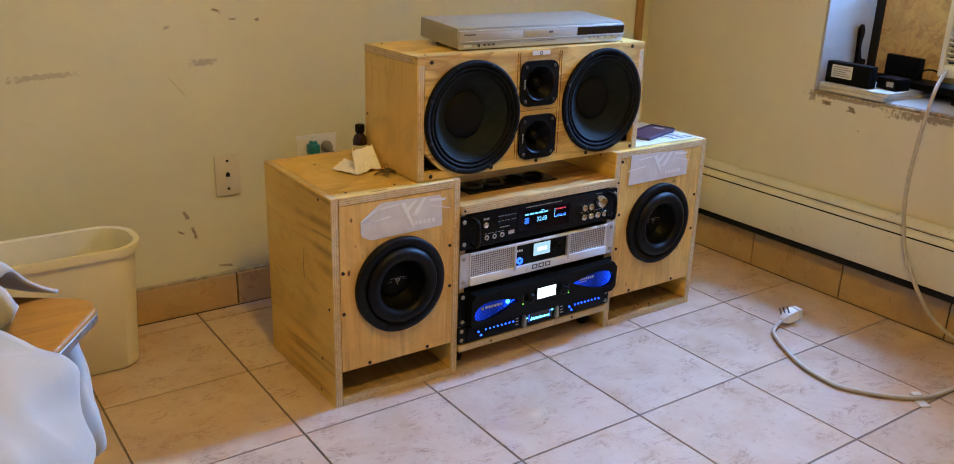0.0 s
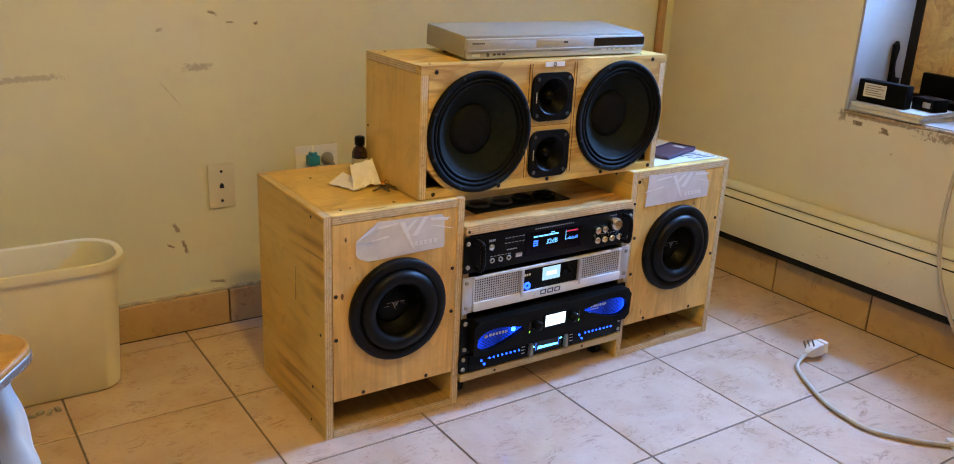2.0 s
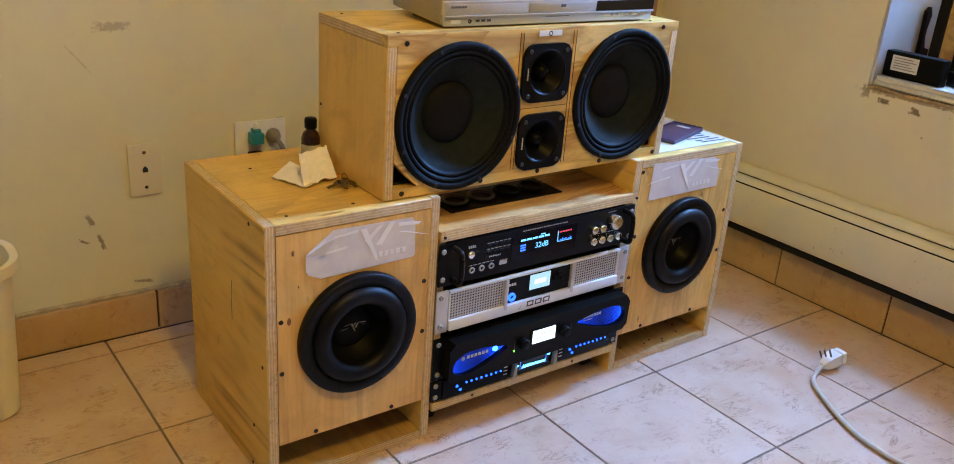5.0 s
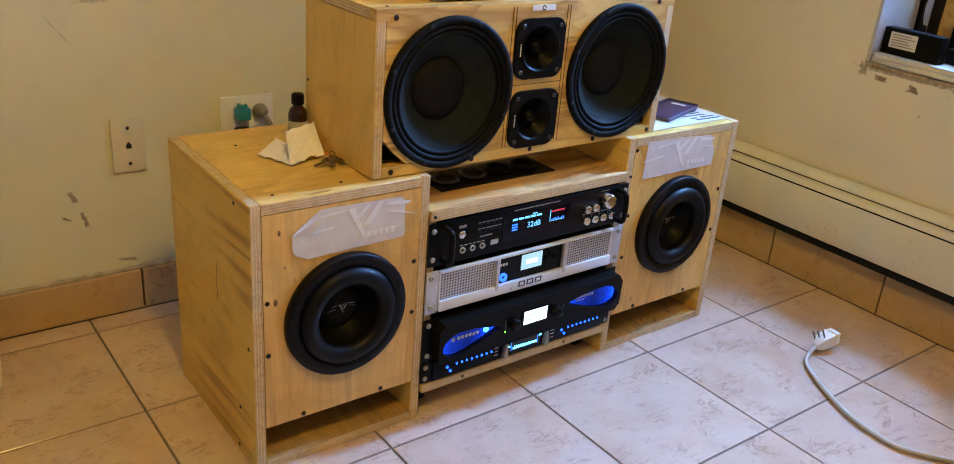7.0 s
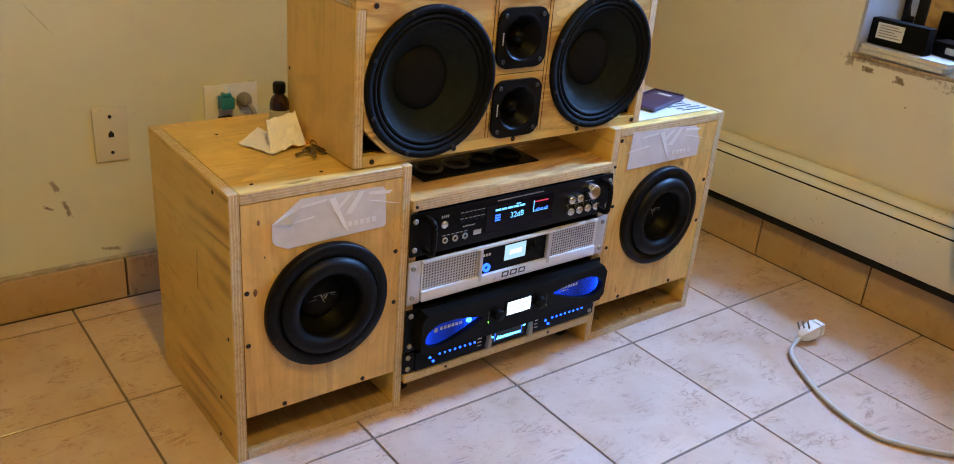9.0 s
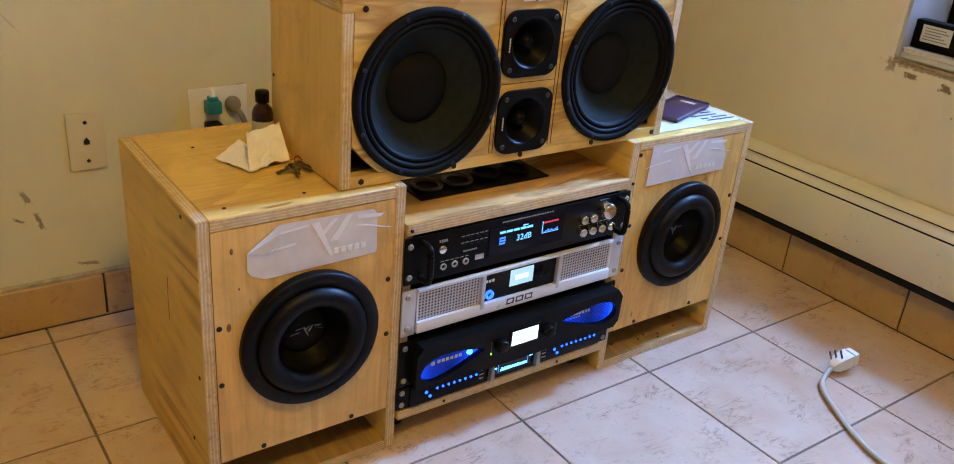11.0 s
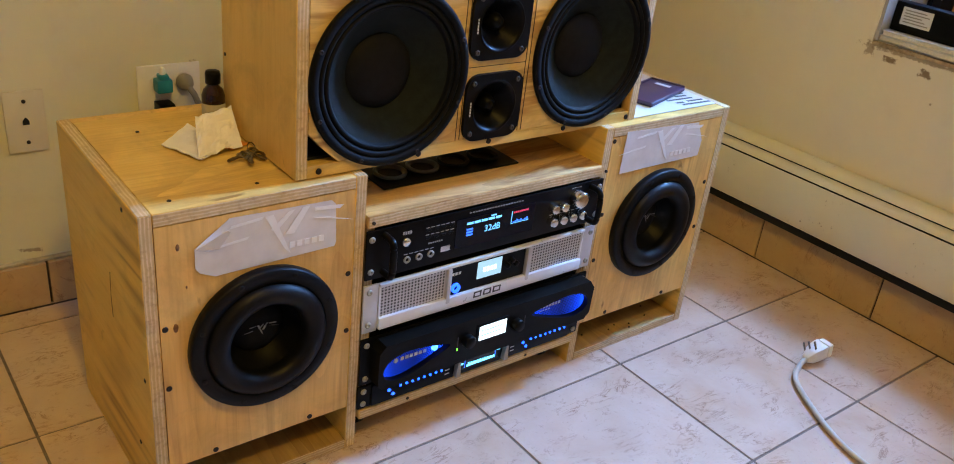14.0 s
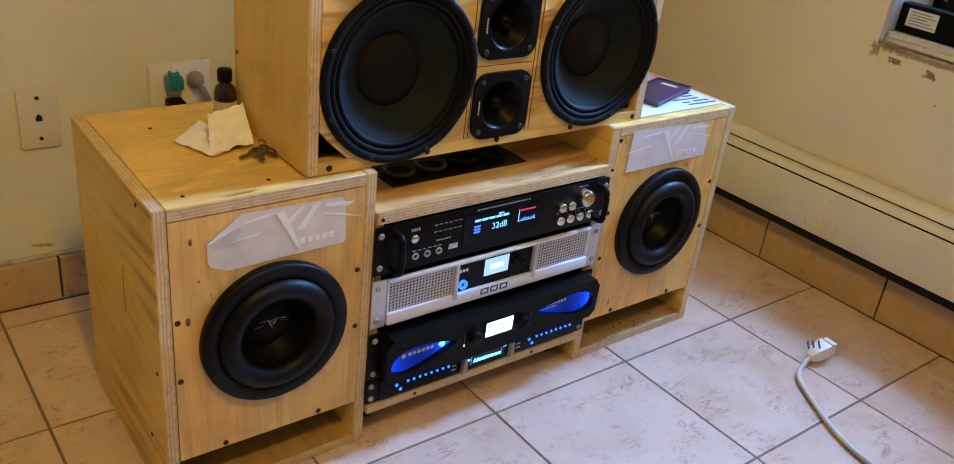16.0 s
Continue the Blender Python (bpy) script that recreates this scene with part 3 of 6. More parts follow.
part("floor_joint", box(WR - 0.0192, WR - 0.0152, WF, WB - 0.025, -0.002, 0.0012), joint_dark, skirt_e, "dark joint at the floor")

# corner strip of wood
single("corner_strip", smooth_by(box(2.528, 2.556, WB - 0.016, WB - 0.0005, 0.10, TOP, 0.003)), strip_wood,
       "narrow stained wooden strip in the corner", "trim", kind="structure")

# baseboard heater
heater = thing("baseboard_heater", (WR, 0.9, 0.1), "old cream enamelled baseboard heater with chipped edges", "heater")


def along_y(points, y0, y1, thick):
    """A bent sheet: an outline in x and z drawn along y."""
    bm = bmesh.new()
    n = len(points)
    offs = []
    for i, (x, z) in enumerate(points):
        a, b = points[max(i - 1, 0)], points[min(i + 1, n - 1)]
        d = Vector((b[0] - a[0], b[1] - a[1])).normalized()
        offs.append((x - d.y * -thick, z + d.x * -thick))
    loop = list(points) + offs[::-1]
    f = bm.faces.new([bm.verts.new((x, y0, z)) for x, z in loop])
    r = bmesh.ops.extrude_face_region(bm, geom=[f])
    for v in [g for g in r["geom"] if isinstance(g, bmesh.types.BMVert)]:
        v.co.y = y1
    bmesh.ops.recalc_face_normals(bm, faces=bm.faces[:])
    return bm


HY0, HY1 = -1.2, WB - 0.02
part("back_plate", box(WR - 0.006, WR - 0.0006, HY0, HY1, 0.112, 0.302), heater_mat, heater)
part("hood", smooth_by(along_y([(WR - 0.006, 0.302), (WR - 0.020, 0.302), (WR - 0.031, 0.297), (WR - 0.038, 0.2845)], HY0, HY1, 0.002)), heater_mat, heater)
part("damper", smooth_by(along_y([(WR - 0.036, 0.279), (WR - 0.046, 0.277), (WR - 0.053, 0.272), (WR - 0.055, 0.264)], HY0, HY1, 0.002)), heater_mat, heater)
part("front_panel", smooth_by(along_y([(WR - 0.054, 0.2590), (WR - 0.058, 0.251), (WR - 0.058, 0.154), (WR - 0.056, 0.146), (WR - 0.048, 0.143)], HY0, HY1, 0.002)), heater_mat, heater)
# block in hollow black, so the heater's gaps read as deep shade
part("fin_core", box(WR - 0.046, WR - 0.010, HY0, HY1, 0.121, 0.274), hole_black, heater, "plain block for the heating element, near-black for the shade in the gaps")

# ceiling bulb above the camera
bulb = thing("ceiling_lamp", (BULB[0], BULB[1], TOP), "bare warm bulb in a plain ceiling holder", "lamp")
part("holder", lathe([(0, 0), (0.055, 0), (0.05, -0.025), (0.024, -0.035), (0.022, -0.07), (0, -0.07)], (BULB[0], BULB[1], TOP), (0, 0, 0), 24), white_plastic, bulb)

# ---- plywood speaker boxes ----
T = 0.018


def screw_at(parent, x, y, z, axis="y", r=0.0042, material=None):
    turn = {"y": (90, 0, 0), "x": (0, -90, 0), "z": (0, 0, 0)}[axis]
    prof = [(r, -0.002), (r, 0.0006), (r * 0.8, 0.0010), (r * 0.35, 0.0002), (0, 0.0002)]
    part("screw", lathe(prof, (x, y, z), turn, 10), material or screw_black, parent)


def mark(parent, cx, cz, w, h, y, material, name="emblem"):
    """A jagged slanted emblem of plain strokes."""
    strokes = [((-0.70, -0.12), (-0.30, -0.03), (-0.28, 0.04), (-0.62, -0.06)), ((-0.46, 0.30), (-0.16, 0.37), (-0.14, 0.44), (-0.44, 0.37)),
               ((-0.13, 0.42), (-0.05, 0.44), (0.12, -0.60), (0.06, -0.46)),
               ((-0.08, 0.08), (0.10, 0.44), (0.16, 0.46), (-0.02, 0.02)), ((0.06, -0.10), (0.24, 0.48), (0.31, 0.48), (0.15, -0.12)),
               ((0.36, 0.42), (0.66, 0.35), (0.62, 0.27), (0.36, 0.33)), ((0.36, 0.16), (0.48, 0.12), (0.76, -0.08), (0.68, -0.04))]
    bms = [slab([(cx + u * w, cz + v * h) for u, v in s], y - 0.00002, y - 0.0002 - 0.00004 * i) for i, s in enumerate(strokes)]
    if name == "stroke":
        for b in bms:
            part(name, b, material, parent)
    else:
        part(name, merge(*bms), material, parent)


def bars(x0, x1, z, h, count, y, gap=0.3):
    """A row of plain bars in place of small writing."""
    step = (x1 - x0) / count
    return merge(*[box(x0 + i * step, x0 + (i + 1 - gap) * step, y - 0.0004, y, z - h / 2, z + h / 2) for i in range(count)])


def subwoofer(parent, cx, cz, y, r):
    sub = new("subwoofer")
    sub.location = Vector((cx, y, cz)) - origin(parent)
    sub.parent = parent
    tagged(sub, "black rubber-edged subwoofer driver")
    k = r / 0.111
    part("basket_ring", lathe([(0.090 * k, -0.01), (0.111 * k, 0.0), (0.111 * k, 0.012), (0.109 * k, 0.015), (0.0905 * k, 0.0155), (0.0885 * k, 0.012), (0.087 * k, 0.004)], (cx, y, cz), n=64), rubber, sub)
    arc = [(0.0725 * k + 0.0165 * k * math.cos(a), 0.010 + 0.017 * math.sin(a)) for a in [math.pi * i / 12 for i in range(13)]]
    part("surround", lathe([(0.0895 * k, 0.004)] + arc + [(0.0565 * k, 0.0)], (cx, y, cz), n=64), rubber, sub, "thick rolled rubber surround")
    part("cone", lathe([(0.0575 * k, 0.004), (0.054 * k, -0.006), (0.044 * k, -0.022), (0.036 * k, -0.032)], (cx, y, cz), n=64), black_plastic, sub)
    part("dust_cap", lathe([(0.0420 * k, -0.030), (0.039 * k, -0.024), (0.032 * k, -0.019), (0.018 * k, -0.0155), (0.0, -0.0145)], (cx, y, cz), n=48), cap_paper, sub)
    mark(sub, cx, cz + 0.001, 0.038 * k, 0.017 * k, y + 0.0138, print_worn)
    for i in range(8):
        a = math.pi / 8 + i * math.pi / 4
        part("screw", lathe([(0.0042, 0.0), (0.0042, 0.0008), (0.002, -0.0005), (0, -0.0005)], (cx + 0.1025 * k * math.cos(a), y - 0.0155, cz + 0.1025 * k * math.sin(a)), n=10), hole_black, sub)


def sub_box(x0, x1, y0, y1, h, cx, cz, r, label, face):
    """A ported subwoofer box of plywood panels with a slot at the bottom."""
    b = thing("subwoofer_box", ((x0 + x1) / 2, (y0 + y1) / 2, 0), label, "speaker", "subwoofer boxes")
    P = 0.086
    for a, c in ((x0, x0 + T), (x1 - T, x1)):
        side = part("side_panel", smooth_by(box(a, c, y0 + 0.0008, y1, 0, h, 0.0012, 1)), wood_y, b)
        part("edge", box(a + 0.001, c - 0.001, y0, y0 + 0.001, 0.001, h - 0.001), edge_x, side, "layered plywood edge")
        part("edge", box(a + 0.001, c - 0.001, y0 + 0.001, y1 - 0.001, h - 0.0003, h + 0.0004), edge_x, side, "layered plywood edge")
    top = part("top_panel", smooth_by(box(x0 + T + 0.0006, x1 - T - 0.0006, y0 + 0.0008, y1 - T, h - T, h, 0.0008, 1)), wood_x, b)
    part("edge", box(x0 + T + 0.001, x1 - T - 0.001, y0, y0 + 0.001, h - T + 0.001, h - 0.001), edge_z, top, "layered plywood edge")
    bot = part("bottom_panel", box(x0 + T + 0.0006, x1 - T - 0.0006, y0 + 0.0008, y1 - T, 0, T), wood_inner_shaded, b)
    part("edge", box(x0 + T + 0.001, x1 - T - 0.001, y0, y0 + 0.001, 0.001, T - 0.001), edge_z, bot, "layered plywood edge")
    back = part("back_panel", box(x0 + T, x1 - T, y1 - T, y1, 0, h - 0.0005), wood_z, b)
    part("port_shelf", box(x0 + T + 0.0006, x1 - T - 0.0006, y0 + T + 0.002, y1 - 0.07, P, P + T), wood_inner_shaded, b)
    part("baffle", holed([(x0 + T + 0.0008, P - 0.001), (x1 - T - 0.0008, P - 0.001), (x1 - T - 0.0008, h - T - 0.0008), (x0 + T + 0.0008, h - T - 0.0008)],
                         [ring(cx, cz, r * 0.88)], y0 + 0.0005, y0 + T), face, b)
    for sx, sz in ((x0 + 0.025, 0.319), (x0 + 0.025, 0.224), (x1 - 0.026, 0.333), (x1 - 0.025, 0.233), (x0 + 0.086, 0.092), (x1 - 0.084, 0.092)):
        screw_at(b, sx, y0, sz)
    for dy, dz in ((0.059, 0.472), (0.019, 0.234), (0.063, 0.097), (0.073, 0.014)):
        screw_at(b, x0, y0 + dy, dz, "x", 0.0035)
    for dx, dy in ((0.05, 0.03), (0.12, 0.20), (0.17, 0.035), (0.09, 0.27)):
        screw_at(b, x0 + dx, y0 + dy, h, "z", 0.003)
    subwoofer(b, cx, cz, y0, r)
    return b


FY = 1.88
box_a = sub_box(1.044, 1.365, FY, 2.236, 0.4868, 1.207, 0.268, 0.111, "pine plywood subwoofer box with a slot port, standing on the tiles", wood_z)
box_b = sub_box(1.841, 2.176, FY, 2.135, 0.4882, 2.009, 0.274, 0.112, "pine plywood subwoofer box under a white printed sheet", wood_z)

screw_at(box_b, 1.864, FY, 0.462)
for kx, kz, kr in ((1.091, 0.435, 0.0035), (1.083, 0.317, 0.0048), (1.100, 0.375, 0.0018)):
    part("knot", moved(lathe([(kr, 0.0), (kr * 0.9, 0.0003), (0, 0.0004)], (0, 0, 0), n=9), Matrix.Translation((kx, FY + 0.0004, kz)) @ Matrix.Diagonal((0.75, 1, 1.5, 1))), knot_brown, box_a, "small brown knot")
for y0, z0, y1, z1 in ((2.021, 0.340, 2.026, 0.264),):
    part("crack", tube([(1.0440, y0, z0), (1.0440, (y0 + y1) / 2 + 0.003, (z0 + z1) / 2 - 0.002), (1.0440, y1, z1)], 0.0007, 6, 4), knot_brown, box_a, "fine brown split in the veneer")

# transfer stickers with an emblem
sticker_a = thing("sticker", (1.21, FY, 0.42), "frosted transfer sticker with a pale emblem, peeling at one corner", "sticker", "stickers")
part("film", slab([(1.117, 0.392), (1.138, 0.382), (1.314, 0.386), (1.3165, 0.392), (1.3145, 0.452), (1.308, 0.459), (1.160, 0.4625), (1.112, 0.428), (1.112, 0.400)], FY - 0.0006, FY - 0.0010), film, sticker_a)
part("curled_corner", moved(slab([(0, 0), (0.030, 0.0), (0.044, 0.028), (0.040, 0.032)], 0, 0.0005), pose(1.1125, FY - 0.0016, 0.426, 18, 0, -14)), film_mark, sticker_a, "curled white corner")
mark(sticker_a, 1.228, 0.428, 0.150, 0.062, FY - 0.0011, film_mark, "stroke")
part("letter_bars", bars(1.244, 1.300, 0.4035, 0.009, 5, FY - 0.0011), film_mark, sticker_a)
sticker_b = thing("sticker", (2.0, FY, 0.44), "frosted transfer sticker with a pale emblem on bare plywood", "sticker", "stickers")
part("film", slab([(1.890, 0.396), (2.106, 0.398), (2.108, 0.430), (2.088, 0.468), (1.893, 0.476)], FY - 0.0006, FY - 0.0010), film, sticker_b)
mark(sticker_b, 1.995, 0.440, 0.165, 0.060, FY - 0.0011, film_mark, "stroke")
part("letter_bars", bars(2.022, 2.082, 0.414, 0.009, 5, FY - 0.0011), film_mark, sticker_b)

# ---- top speaker box ----
TX0, TX1, TY0, TY1, TZ0, TZ1 = 1.261, 1.923, 1.897, 2.135, 0.4885, 0.7615
top_box = thing("speaker_cabinet", ((TX0 + TX1) / 2, (TY0 + TY1) / 2, TZ0), "wide pine plywood speaker cabinet lying across two boxes", "speaker")
for a, c in ((TX0, TX0 + T), (TX1 - T, TX1)):
    s = part("side_panel", smooth_by(box(a, c, TY0 + 0.0008, TY1, TZ0, TZ1 - T, 0.001, 1)), cabinet_side, top_box)
    part("edge", box(a + 0.001, c - 0.001, TY0, TY0 + 0.001, TZ0 + 0.001, TZ1 - T - 0.001), edge_x, s)
s = part("top_panel", smooth_by(box(TX0, TX1, TY0 + T + 0.0004, TY1, TZ1 - T + 0.0004, TZ1, 0.001, 1)), wood_x, top_box)
part("edge", box(TX0 - 0.0004, TX0 + 0.0006, TY0 + T + 0.002, TY1 - 0.001, TZ1 - T + 0.001, TZ1 - 0.001), edge_z, s, "layered plywood edge")
s = part("bottom_panel", box(TX0 + T, TX1 - T, TY0 + 0.0008, TY1, TZ0, TZ0 + T), wood_x, top_box)
part("back_panel", box(TX0 + T, TX1 - T, TY1 - T, TY1, TZ0 + T, TZ1 - T), wood_inner_shaded, top_box)
# added near-black sheets that make the cut corners of the baffle look dark
for a, c in ((TX0 + T + 0.0004, TX0 + T + 0.004), (TX1 - T - 0.004, TX1 - T - 0.0004)):
    part("lining", box(a, c, TY0 + T + 0.001, TY1 - T - 0.001, TZ0 + T + 0.0045, TZ1 - T - 0.001), hole_black, top_box, "near-black sheet standing in for the shade inside")
part("lining", box(TX0 + T + 0.0004, TX1 - T - 0.0004, TY0 + T + 0.001, TY1 - T - 0.001, TZ0 + T + 0.0004, TZ0 + T + 0.004), hole_black, top_box, "near-black sheet standing in for the shade inside")
part("lining", box(TX0 + T + 0.0045, TX1 - T - 0.0045, TY0 + T + 0.070, TY0 + T + 0.075, TZ0 + T + 0.0045, TZ1 - T - 0.001), hole_black, top_box, "near-black sheet standing in for the shade inside")
BX0, BX1, BZ0, BZ1 = TX0 + T + 0.0006, TX1 - T - 0.0006, TZ0 + T + 0.0006, TZ1 - 0.0006
CA, CB, RW = (1.405, 0.619), (1.790, 0.625), 0.128
cut = 0.046
seams = (1.526, 1.533, 1.648, 1.655)
baffle = part("baffle", holed([(BX0, BZ0 + cut), (BX0 + cut * 0.45, BZ0 + cut * 0.50), (BX0 + cut, BZ0), (BX1 - cut, BZ0), (BX1 - cut * 0.45, BZ0 + cut * 0.5), (BX1, BZ0 + cut), (BX1, TZ1 - T + 0.0004), (TX1, TZ1 - T + 0.0004), (TX1, TZ1), (TX0, TZ1), (TX0, TZ1 - T + 0.0004), (BX0, TZ1 - T + 0.0004)],
                        [ring(*CA, RW * 0.87), ring(*CB, RW * 0.87), ring(1.588, 0.683, 0.036, 32), ring(1.589, 0.557, 0.036, 32)], TY0 + 0.0006, TY0 + T), baffle_wood, top_box)
for sx in seams:
    part("seam", box(sx - 0.0006, sx + 0.0006, TY0 + 0.0001, TY0 + 0.0012, BZ0 + 0.001, TZ1 - 0.006), screw_black, baffle, "pencil-thin dark joint")
part("seam", box(1.534, 1.647, TY0 + 0.0001, TY0 + 0.0012, 0.6195, 0.6205), screw_black, baffle)
for sx, sz in ((1.296, 0.748), (1.592, 0.752), (1.880, 0.752), (1.296, 0.497), (1.592, 0.4975), (1.46, 0.497), (1.75, 0.497), (1.900, 0.497)):
    screw_at(top_box, sx, TY0, sz, r=0.0046)
for dy, dz in ((0.228, 0.60),):
    screw_at(top_box, TX0, TY0 + dy, dz, "x", 0.003)
for dx, dy in ((0.03, 0.02), (0.03, 0.21), (0.60, 0.02)):
    screw_at(top_box, TX0 + dx, TY0 + dy, TZ1, "z", 0.003)
part("label_strip", merge(box(1.566, 1.618, TY0 - 0.0006, TY0, 0.7475, 0.7575)), print_white, top_box, "small white paper strip")


def woofer(parent, cx, cz, y, r):
    w = new("woofer")
    w.location = Vector((cx, y, cz)) - origin(parent)
    w.parent = parent
    tagged(w, "black ten-inch woofer with a paper cone")
    k = r / 0.128
    part("frame_ring", lathe([(0.110 * k, -0.012), (0.128 * k, 0.0), (0.128 * k, 0.006), (0.1265 * k, 0.0075), (0.1165 * k, 0.008), (0.1155 * k, 0.004), (0.111 * k, 0.002)], (cx, y, cz), n=72), matt_rubber, w)
    def roll(c, hw, hh, low):
        return [((c + hw * math.cos(a)) * k, low + hh * math.sin(a)) for a in [math.pi * i / 8 for i in range(9)]]
    part("surround", lathe([(0.116 * k, 0.001)] + roll(0.1105, 0.0046, 0.006, 0.001) + roll(0.1015, 0.004, 0.005, 0.0) + [(0.096 * k, -0.002)], (cx, y, cz), n=72), matt_rubber, w, "pleated black surround")
    part("cone", lathe([(0.0975 * k, -0.0015), (0.092 * k, -0.005), (0.075 * k, -0.018), (0.060 * k, -0.030), (0.050 * k, -0.038)], (cx, y, cz), n=72), cone_paper, w, "dark grey paper cone")
    part("dust_cap", lathe([(0.0535 * k, -0.034), (0.049 * k, -0.029), (0.040 * k, -0.0245), (0.022 * k, -0.021), (0, -0.020)], (cx, y, cz), n=48), cap_paper, w)
    for i in range(8):
        a = math.radians(22.5) + i * math.pi / 4
        part("screw", lathe([(0.0034, 0.0), (0.0034, 0.001), (0.0018, 0.0012), (0.0012, 0.0004), (0, 0.0004)], (cx + 0.1225 * k * math.cos(a), y - 0.0075, cz + 0.1225 * k * math.sin(a)), n=10), screw_black, w)


woofer(top_box, *CA, TY0, RW)
woofer(top_box, *CB, TY0, RW)


def tweeter(parent, cx, cz, y):
    t = new("horn_tweeter")
    t.location = Vector((cx, y, cz)) - origin(parent)
    t.parent = parent
    tagged(t, "black horn tweeter with rounded corners")
    hw, hh, c = 0.0545, 0.0525, 0.023
    out = []
    for sx, sz, a0 in ((1, 1, 0), (-1, 1, 90), (-1, -1, 180), (1, -1, 270)):
        for i in range(7):
            a = radians(a0 + 15 * i)
            out.append((cx + sx * (hw - c) + c * math.cos(a), cz + sz * (hh - c) + c * math.sin(a)))
    fl = holed(out, [ring(cx, cz, 0.0415, 40)], y - 0.006, y - 0.0003)
    part("flange", smooth_by(fl), black_plastic, t)
    part("horn", lathe([(0.0425, 0.0065), (0.0405, 0.0075), (0.037, 0.003), (0.030, -0.008), (0.022, -0.018), (0.017, -0.026), (0.0, -0.028)], (cx, y, cz), n=48), black_satin, t)
    part("phase_plug", lathe([(0.0135, -0.028), (0.013, -0.012), (0.010, -0.004), (0.005, 0.0), (0, 0.001)], (cx, y, cz), n=32), black_plastic, t)
    for sx, sz in ((-1, -1), (-1, 1), (1, -1), (1, 1)):
        part("screw", lathe([(0.0042, 0.0), (0.0042, 0.0012), (0.0022, 0.0014), (0.0016, 0.0004), (0, 0.0004)], (cx + sx * 0.0415, y - 0.006, cz + sz * 0.0395), n=12), screw_dull, t)
    part("letter_bars", merge(*[box(cx - 0.0458, cx - 0.0436, y - 0.0064, y - 0.006, cz - 0.011 + i * 0.0046, cz - 0.0075 + i * 0.0046) for i in range(5)]), print_white, t)


tweeter(top_box, 1.588, 0.683, TY0)
tweeter(top_box, 1.589, 0.557, TY0)

# ---- equipment rack between the boxes ----
RX0, RX1 = 1.3672, 1.8408
rack = thing("rack_cabinet", (1.604, 2.0, 0), "low plywood equipment rack on black casters", "rack")
RT0, RT1, RB0, RB1, RD = 0.401, 0.4215, 0.054, 0.073, 2.20
top_shelf = part("top_shelf", smooth_by(box(RX0, RX1, FY - 0.004, RD, RT0, RT1, 0.002)), shelf_wood, rack, "pale plywood shelf")
part("edge", box(RX0 + 0.002, RX1 - 0.002, FY - 0.0048, FY - 0.0036, RT0 + 0.002, RT1 - 0.002), edge_z, top_shelf, "layered plywood edge")
bs = part("bottom_shelf", smooth_by(box(RX0, RX1, FY - 0.006, RD, RB0, RB1, 0.002)), wood_x, rack)
part("edge", box(RX0 + 0.002, RX1 - 0.002, FY - 0.0068, FY - 0.0056, RB0 + 0.002, RB1 - 0.002), edge_z, bs, "layered plywood edge")
for a, c in ((RX0, RX0 + 0.015), (RX1 - 0.015, RX1)):
    s = part("side_panel", box(a, c, FY + 0.002, RD, RB1, RT0), wood_inner_shaded, rack)
    part("edge", box(a + 0.0005, c - 0.0005, FY + 0.0008, FY + 0.0022, RB1 + 0.001, RT0 - 0.001), edge_x, s)
part("back_panel", box(RX0 + 0.015, RX1 - 0.015, RD - 0.012, RD, RB1, RT0), wood_inner_shaded, rack)
# black recessed plate with round holes in the top shelf
pl = part("cable_plate", box(1.435, 1.705, 1.945, 2.035, RT1, RT1 + 0.003, 0.001), black_satin, rack, "black metal plate with four round rings")
for i in range(4):
    part("ring", lathe([(0.020, 0.0), (0.027, 0.0), (0.028, 0.004), (0.026, 0.006), (0.021, 0.004), (0.020, 0.0)], (1.475 + i * 0.062, 1.992, RT1 + 0.003), (0, 0, 0), 32), ring_grey if i < 2 else black_plastic, pl)
for cx in (1.395, 1.812):
    for cy in (1.935, 2.14):
        cs = part("caster", box(cx - 0.018, cx + 0.018, cy - 0.02, cy + 0.02, 0.046, RB0, 0.001), black_plastic, rack)
        part("wheel", lathe([(0, -0.009), (0.019, -0.009), (0.0225, -0.006), (0.0225, 0.006), (0.019, 0.009), (0, 0.009)], (cx, cy, 0.0226), (0, 90, 0), 24), rubber, cs)
for sx in (RX0 + 0.004, 1.845):
    screw_at(rack, sx + 0.004, FY - 0.0068, 0.4105, r=0.0028)
screw_at(rack, 1.46, FY - 0.0068, 0.0635, r=0.003)
screw_at(rack, 1.72, FY - 0.0068, 0.0635, r=0.003)

EX0, EX1 = 1.3635, 1.8455   # ears of the rack units
UY = FY - 0.004


def ear_screw(parent, x, z, y):
    part("screw", lathe([(0.0052, 0.0), (0.0052, 0.0012), (0.0040, 0.0026), (0.0018, 0.0028), (0.0012, 0.0012), (0, 0.0012)], (x, y, z), n=14), brushed, parent)


def knob(parent, x, z, r, y, length=0.014, material=None):
    part("knob", lathe([(r, 0), (r, length * 0.75), (r * 0.9, length), (r * 0.7, length * 1.02), (0, length * 1.02)], (x, y, z), n=28), material or chrome, parent)


